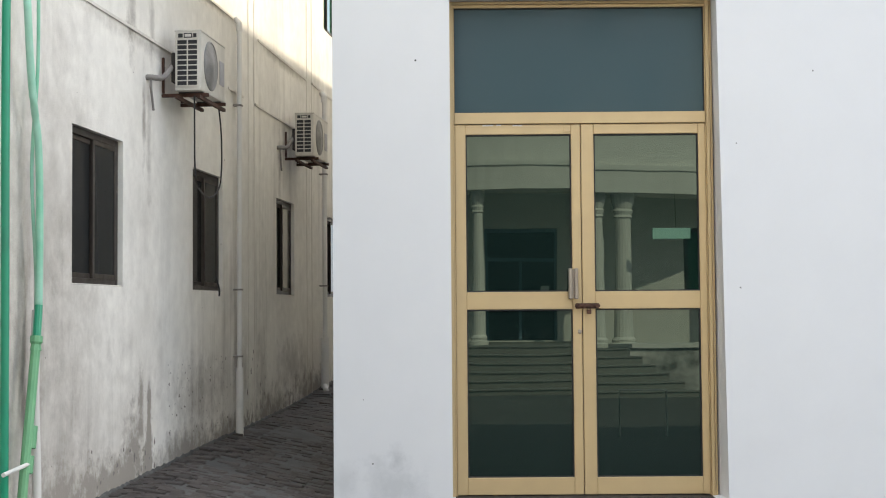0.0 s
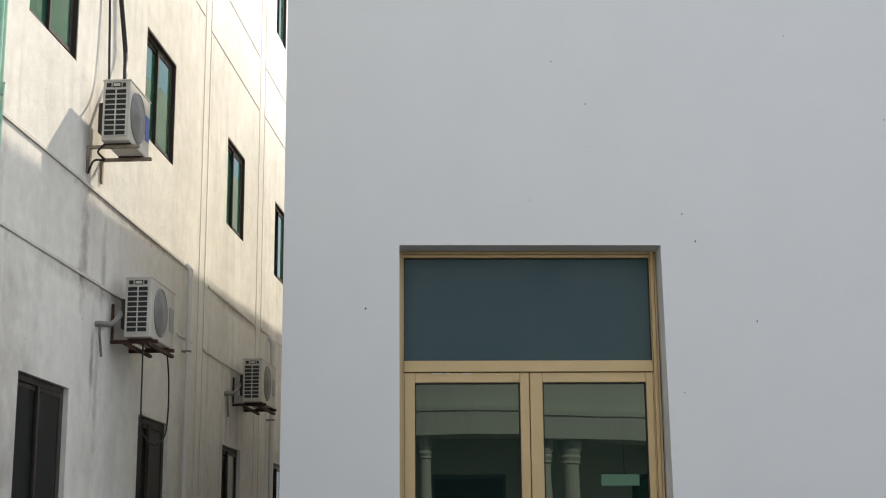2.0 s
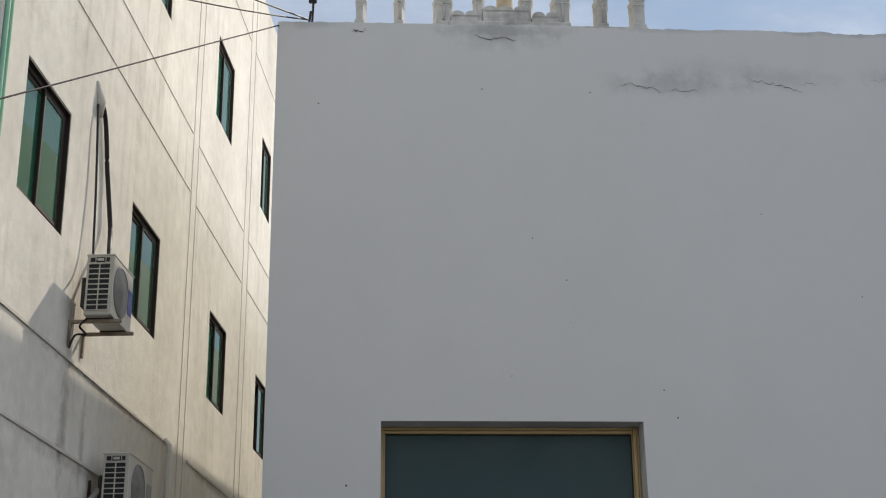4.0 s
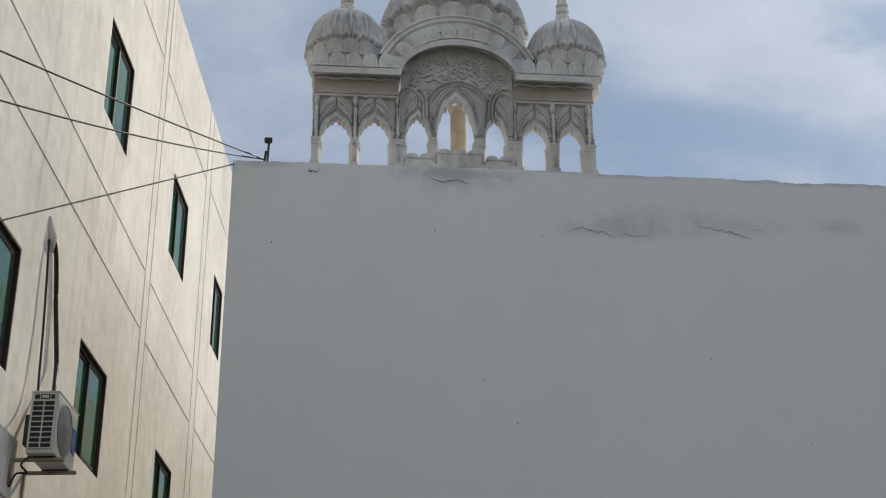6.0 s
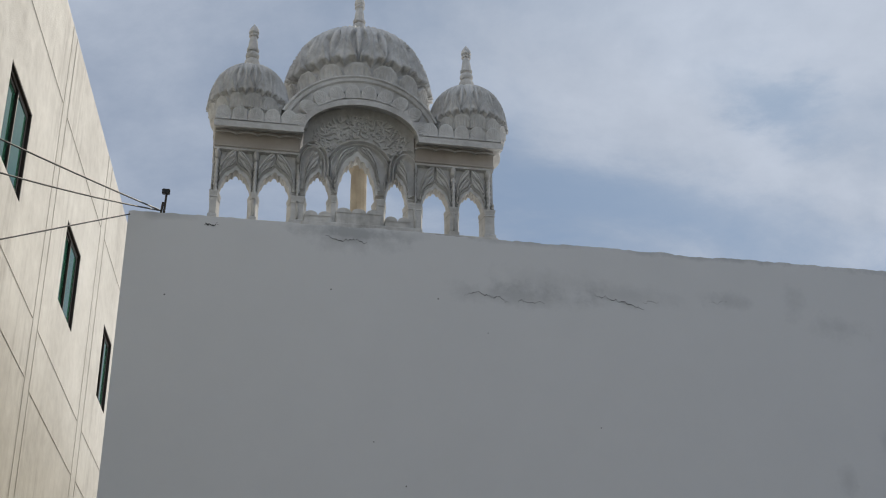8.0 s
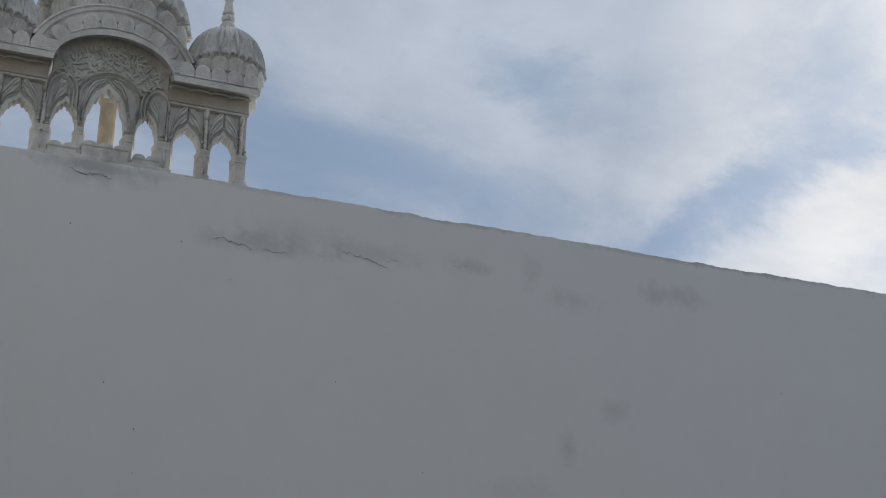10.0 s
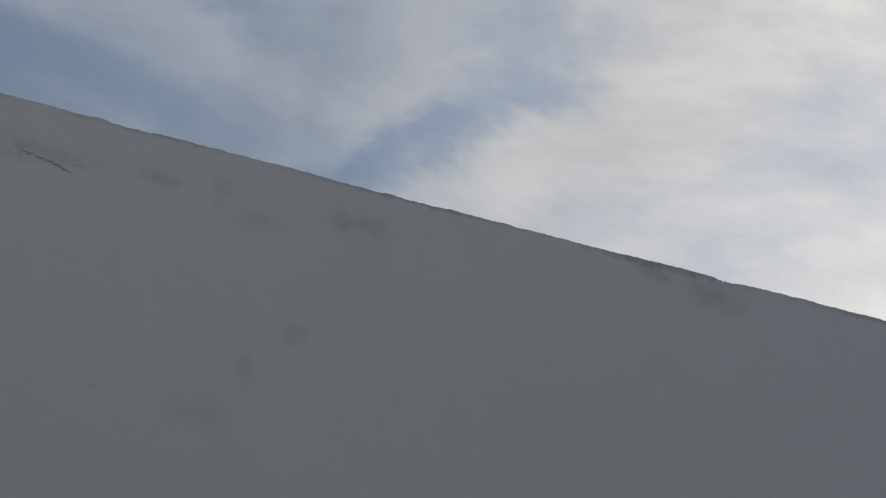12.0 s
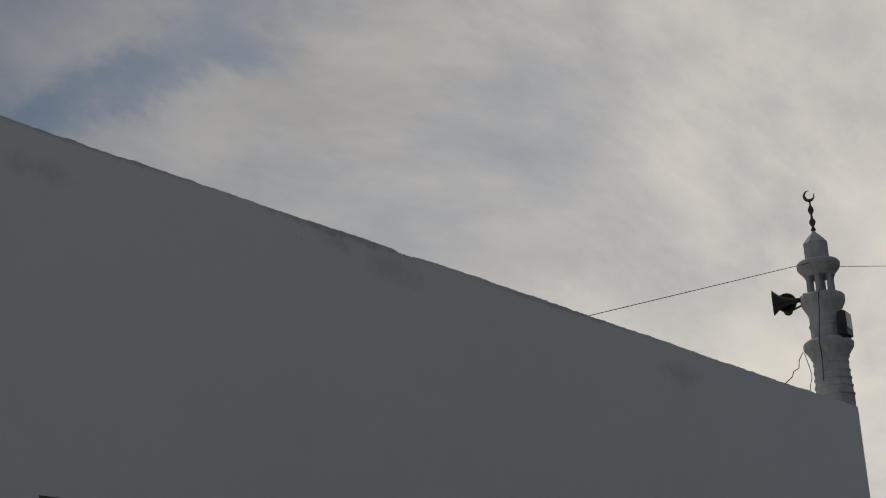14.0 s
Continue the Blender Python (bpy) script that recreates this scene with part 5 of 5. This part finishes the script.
    add("lead", tube(bmesh.new(), smooth_line([(-0.26, -0.11, 6.82), (-0.30, -0.10, 6.74), (-0.30, -0.08, 6.5), (-0.33, -0.05, 6.17), (-0.33, -0.04, 6.08), (-0.27, -0.02, 5.93), (-0.265, 0.0, 5.6)]), 0.006, 5), CABLE, "dark cable down the shaft")
    return m


minaret()


def horn_speaker(x, y, z, turn, label, big, held):
    """held: the end of its bracket, seen from the horn."""
    h = thing("horn_loudspeaker", x, y, z, turn, label, "loudspeaker", "horns on the minaret")
    profile = [(0.03, -0.02), (0.034, 0.08), (0.046, 0.16), (0.068, 0.23), (0.105, 0.29), (0.14, 0.33), (0.162, 0.355), (0.168, 0.368), (0.160, 0.366), (0.135, 0.335), (0.10, 0.295), (0.06, 0.22), (0.035, 0.12)]
    part("bell", lathe(bmesh.new(), [(r * big, z_ * big) for r, z_ in profile], seg=24), HORN, h, smooth=True, m=pose(0, 0, 0, 90, 0, 0))
    part("driver", lathe(bmesh.new(), [(r * big, z_ * big) for r, z_ in ((0.05, -0.15), (0.08, -0.13), (0.085, -0.03), (0.05, 0.01))], seg=16), HORN, h, smooth=False, m=pose(0, 0, 0, 90, 0, 0))
    back = Matrix.Rotation(radians(-turn), 3, "Z") @ Vector(held)
    part("bracket", tube(bmesh.new(), [(0.0, 0.02, -0.04), back], 0.014, 6), IRON, h)


horn_speaker(16.435, 0.50, 6.775, -154, "black horn loudspeaker clamped to the minaret", 1.0, (0.1, -0.12, -0.06))
horn_speaker(16.735, 0.86, 6.80, -64, "smaller black horn loudspeaker on a bracket arm of the minaret", 0.8, (-0.15, -0.42, -0.02))


def floodlight():
    f = thing("floodlight", 16.53, -0.026, 6.34, 8, "black boxy floodlight on the minaret's lower gallery", "floodlight")
    part("housing", box(bmesh.new(), -0.125, 0.125, -0.05, 0.06, -0.16, 0.16, bevel=0.01), HORN, f)
    part("lens", boxes((-0.104, 0.104, -0.056, -0.051, -0.07, 0.135)), LAMPGLASS, f, "pale floodlight glass")
    part("bracket", boxes((-0.137, -0.127, -0.01, 0.02, -0.19, 0.0), (0.127, 0.137, -0.01, 0.02, -0.19, 0.0), (-0.137, 0.137, -0.01, 0.02, -0.2, -0.19)), IRON, f)


floodlight()


def wire(points, radius, label, name="overhead_cable"):
    return tagged(part(name, tube(bmesh.new(), points, radius, 5), CABLE), label, "cable", "overhead cables")


wire(sag((-1.945, -3.512, 4.203), (-0.44, 0.1, 5.415), 0.02), 0.005, "black overhead cable tied to the parapet corner")
wire(sag((-1.934, -3.396, 3.956), (-0.43, 0.1, 5.41), 0.06), 0.005, "sagging black overhead cable tied to the parapet corner")
wire(sag((-1.899, -3.039, 3.199), (-0.60, 0.02, 5.33), 0.0), 0.0043, "thin black cable pinned to the wall corner")
wire(sag((10.9, 0.12, 5.28), (16.2, 0.2, 7.16), 0.0), 0.0042, "thin cable rising to the minaret")
wire(sag((16.72, 0.2, 7.235), (26.0, 0.2, 9.54), 0.02), 0.0045, "thin cable leading away from the minaret")
wire([(16.410, 0.550, 6.070), (16.081, 0.451, 5.879), (15.922, 0.388, 5.730), (15.632, 0.316, 5.616), (15.513, 0.280, 5.523), (15.214, 0.190, 5.398), (14.915, 0.100, 5.272)], 0.006, "loose kinked cable from the minaret to the roof", "loose_cable")
wire(smooth_line([(16.42, 0.54, 6.05), (16.445, 0.49, 5.76), (16.43, 0.52, 5.6), (16.40, 0.56, 5.3)]), 0.005, "thin loose cable beside the minaret's foot", "loose_cable")


def stake(x, z1, lean, knob):
    bm = tube(bmesh.new(), [(0, 0, -0.1), (lean, 0, z1 - 5.34)], 0.008, 6)
    s = thing("cable_stake", x, 0.1, 5.34, 0, "short black iron cable stake on the parapet", "stake", "cable stakes")
    part("rod", bm, IRON, s)
    if knob:
        part("insulator", box(bmesh.new(), lean - 0.03, lean + 0.02, -0.015, 0.015, z1 - 5.36, z1 - 5.325, bevel=0.006), CABLE, s)


stake(-0.415, 5.55, 0.012, True)
stake(-0.44, 5.47, 0.02, False)

# ---- columned porch across the court, seen in the door glass ----
def porch():
    cx, cy, radius = 1.0, -16.4, 6.7
    p = thing("columned_porch", cx, cy, 0, label="round-fronted white columned porch with curved steps and deep shaded wall", category="building")

    def ring(r0, r1, z0, z1, a0=-62, a1=62, n=48, extra=0.0):
        bm = bmesh.new()
        rows = []
        for i in range(n + 1):
            a = radians(a0 + (a1 - a0) * i / n)
            s, c = math.sin(a), math.cos(a)
            rows.append([bm.verts.new(q) for q in ((r0 * s, r0 * c, z0), (r1 * s, r1 * c, z0), (r1 * s, r1 * c, z1), (r0 * s, r0 * c, z1))])
        for u, w in zip(rows, rows[1:]):
            for e in range(4):
                bm.faces.new((u[e], u[(e + 1) % 4], w[(e + 1) % 4], w[e]))
        bm.faces.new(rows[0])
        bm.faces.new(rows[-1][::-1])
        bmesh.ops.recalc_face_normals(bm, faces=bm.faces[:])
        return bm

    n = 6
    for i in range(n):
        r = radius - 0.27 * i
        lim = 18 - 0.2 * i
        step = part("step", ring(r - 0.9, r, 0.1 * i, 0.1 * (i + 1) - 0.014, -40, lim, 40), STEP, p)
        part("nosing", ring(r - 0.9, r + 0.018, 0.1 * (i + 1) - 0.014, 0.1 * (i + 1), -40, lim, 40), STEP, step)
    part("platform", ring(0.5, radius - 0.27 * n, 0.3, 0.602), STEP, p)
    part("plinth", ring(radius - 2.0, radius - 1.45, 0.0, 0.60, 17.6, 62), FLAKED, p, "low flaking plaster plinth wall")
    part("ledge", ring(radius - 2.05, radius - 1.40, 0.60, 0.66, 17.6, 62), PORTICO, p)
    for a in (-19, -8.0, 16.6, 20.6, 41):
        a = radians(a)
        r = radius - 2.1
        x, y = r * math.sin(a), r * math.cos(a)
        bm = bmesh.new()
        lathe(bm, [(0.15, 0.6), (0.15, 0.66), (0.12, 0.67), (0.13, 0.71), (0.105, 0.75), (0.098, 1.2), (0.082, 2.46), (0.10, 2.48), (0.088, 2.51), (0.104, 2.56), (0.09, 2.59), (0.11, 2.66), (0.12, 2.75), (0.12, 2.82)], x, y, 18)
        part("column", bm, PORTICO, p, smooth=False)
    part("beam", ring(radius - 2.5, radius - 1.85, 2.80, 3.13), PORTICO, p)
    part("cornice", ring(radius - 2.6, radius - 1.83, 3.13, 3.20), PORTICO, p)
    part("upper_wall", ring(radius - 2.5, radius - 1.95, 3.20, 4.8), PORTICO, p)
    part("ceiling", ring(0.3, radius - 2.49, 2.90, 3.03), PORTICO, p)
    bm = bmesh.new()
    pierced(bm, -6.0, 8.0, 0.3, 5.2, [(-0.5, 0.8, 0.62, 2.36), (2.5, 3.4, 1.2, 2.42), (-3.4, -2.4, 1.2, 2.42)], 2.75, 2.55, lambda a, d, z: (a, d, z))
    part("back_wall", bm, PORTICO, p)
    # black panel that paints the hall's darkness
    part("dim_hall", boxes((-6, 8, 1.85, 1.95, 0.3, 5.0)), DARK, p, "near-black panel standing in for the unlit hall behind the porch")
    win = part("door_frame", boxes((-0.5, -0.45, 2.6, 2.7, 0.62, 2.36), (0.75, 0.8, 2.6, 2.7, 0.62, 2.36), (-0.45, 0.75, 2.6, 2.7, 2.30, 2.36), (-0.45, 0.75, 2.61, 2.69, 1.86, 1.92), (0.12, 0.17, 2.61, 2.69, 0.62, 1.86)), DOORBLUE, p, "blue-grey painted metal door frame")
    for l, r, lo, hi in ((-0.45, 0.12, 0.64, 1.86), (0.17, 0.75, 0.64, 1.86), (-0.45, 0.75, 1.92, 2.30)):
        part("pane", boxes((l, r, 2.64, 2.65, lo, hi)), LOWGLASS, win)
    part("notice", boxes((0.5, 0.66, 2.655, 2.662, 1.33, 1.46)), PVC, win, "small white paper notice")
    for l, r in ((2.5, 3.4), (-3.4, -2.4)):
        w = part("window", boxes((l, l + 0.06, 2.6, 2.7, 1.2, 2.42), (r - 0.06, r, 2.6, 2.7, 1.2, 2.42), (l + 0.06, r - 0.06, 2.6, 2.7, 1.2, 1.26), (l + 0.06, r - 0.06, 2.6, 2.7, 2.36, 2.42)), BROWN, p)
        part("pane", boxes((l + 0.06, r - 0.06, 2.64, 2.65, 1.26, 2.36)), WINGLASS, w)
    part("roof", boxes((-6.0, 8.0, -5.0, 2.2, 5.2, 5.4)), PORTICO, p)
    part("side_wall", boxes((-6.2, -6.0, -5.0, 2.2, 0.0, 5.2)), PORTICO, p)
    part("side_wall", boxes((8.0, 8.2, -5.0, 2.2, 0.0, 5.2)), PORTICO, p)
    part("rear_wall", boxes((-6.0, 8.0, -5.2, -5.0, 0.0, 5.2)), PORTICO, p)


porch()
tagged(part("hanging_sign", boxes((2.86, 3.26, -11.6, -11.57, 2.14, 2.29), bevel=0.004), SIGN), "faded mint-green sign board with worn lettering, under the porch", "sign")
tagged(part("sign_rod", tube(bmesh.new(), [(3.1, -11.585, 2.29), (3.1, -11.585, 2.76)], 0.003, 6), IRON), "thin iron rod holding the sign", "rod")


def tube_stand():
    s = thing("tubular_stand", 1.69, -4.0, 0.02, 6, "small white tubular metal stand on the court", "stand")
    part("hoop", tube(bmesh.new(), [(-0.17, 0, 0), (-0.17, 0, 0.40), (0.17, 0, 0.40), (0.17, 0, 0)], 0.008, 6), PVC, s)
    part("foot_rail", tube(bmesh.new(), [(0.17, 0, 0.03), (0.17, -0.25, 0.03)], 0.008, 6), GREYLABEL, s)


tube_stand()


# ---- alley paving: rows of worn bricks ----
def paving():
    a = radians(ALLEY_TURN)
    spots = []
    row = 0
    y = -1.6
    while y < 6.0:
        x = 0.0 + (0.084 if row % 2 else 0.0)
        while x < 1.0:
            q = on_side(y, x, 0)
            if q.x < -0.70 or (y > 0.2 and x < 0.96):
                spots.append((x, y))
            x += 0.168
        y += 0.083
        row += 1
    meshes = []
    for k in range(9):
        bm = bmesh.new()
        shrink = random.uniform(0.84, 1.0)
        box(bm, -0.082 * shrink, 0.082 * shrink, -0.038, 0.038, -0.05, 0.0, bevel=0.008)
        for v in bm.verts:
            v.co += Vector((random.uniform(-1, 1), random.uniform(-1, 1), random.uniform(-1, 1))) * 0.0055
            v.co *= S
        mesh = bpy.data.meshes.new("brick")
        bm.to_mesh(mesh)
        bm.free()
        mesh.materials.append(PAVER)
        meshes.append(mesh)
    floor = tagged(new("alley_pavement"), "uneven dark brick paving of the narrow alley", "pavement", kind="structure")
    far = bmesh.new()
    for i, (p, y) in enumerate(spots):
        q = on_side(y, p, 0)
        if random.random() < 0.012:            # a brick has gone here and there
            continue
        z = ground_height(q.x, q.y) + 0.006 + random.uniform(-0.005, 0.004) + 0.012 * noise.noise((q.x * 2.5, q.y * 2.5, 0.0))
        rise = math.degrees(math.atan((ground_height(q.x, q.y + 0.1) - ground_height(q.x, q.y - 0.1)) / 0.2))
        fall = math.degrees(math.atan((ground_height(q.x - 0.1, q.y) - ground_height(min(q.x + 0.1, -0.601), q.y)) / 0.2))
        tip = (rise + random.uniform(-2.5, 2.5), fall + random.uniform(-2.5, 2.5), ALLEY_TURN + random.uniform(-3.5, 3.5))
        if i < 300:
            b = new("brick", meshes[(i * 7 + i // 9) % 9])
            b.parent = floor
            b.matrix_basis = pose(q.x * S, q.y * S, z * S, *tip)
        else:
            old = set(far.verts)
            box(far, -0.082, 0.082, -0.039, 0.039, -0.05, 0.0)
            fresh = [v for v in far.verts if v not in old]
            bmesh.ops.transform(far, matrix=pose(q.x, q.y, z, *tip), verts=fresh)
    tagged(part("far_bricks", far, PAVER_REST, floor), kind="stuff")
    edge = []
    for i in range(240):
        q = on_side(-2.2 + i * 0.034, 0.0, 0)
        edge.append(Vector((q.x, q.y, ground_height(q.x, q.y) + 0.002)))
    soil = tube(bmesh.new(), edge, [0.012 + 0.012 * random.random() ** 2 for _ in edge], 8)
    tagged(part("soil_strip", soil, GROUND, floor, "dirt gathered along the foot of the wall"), kind="stuff")


paving()
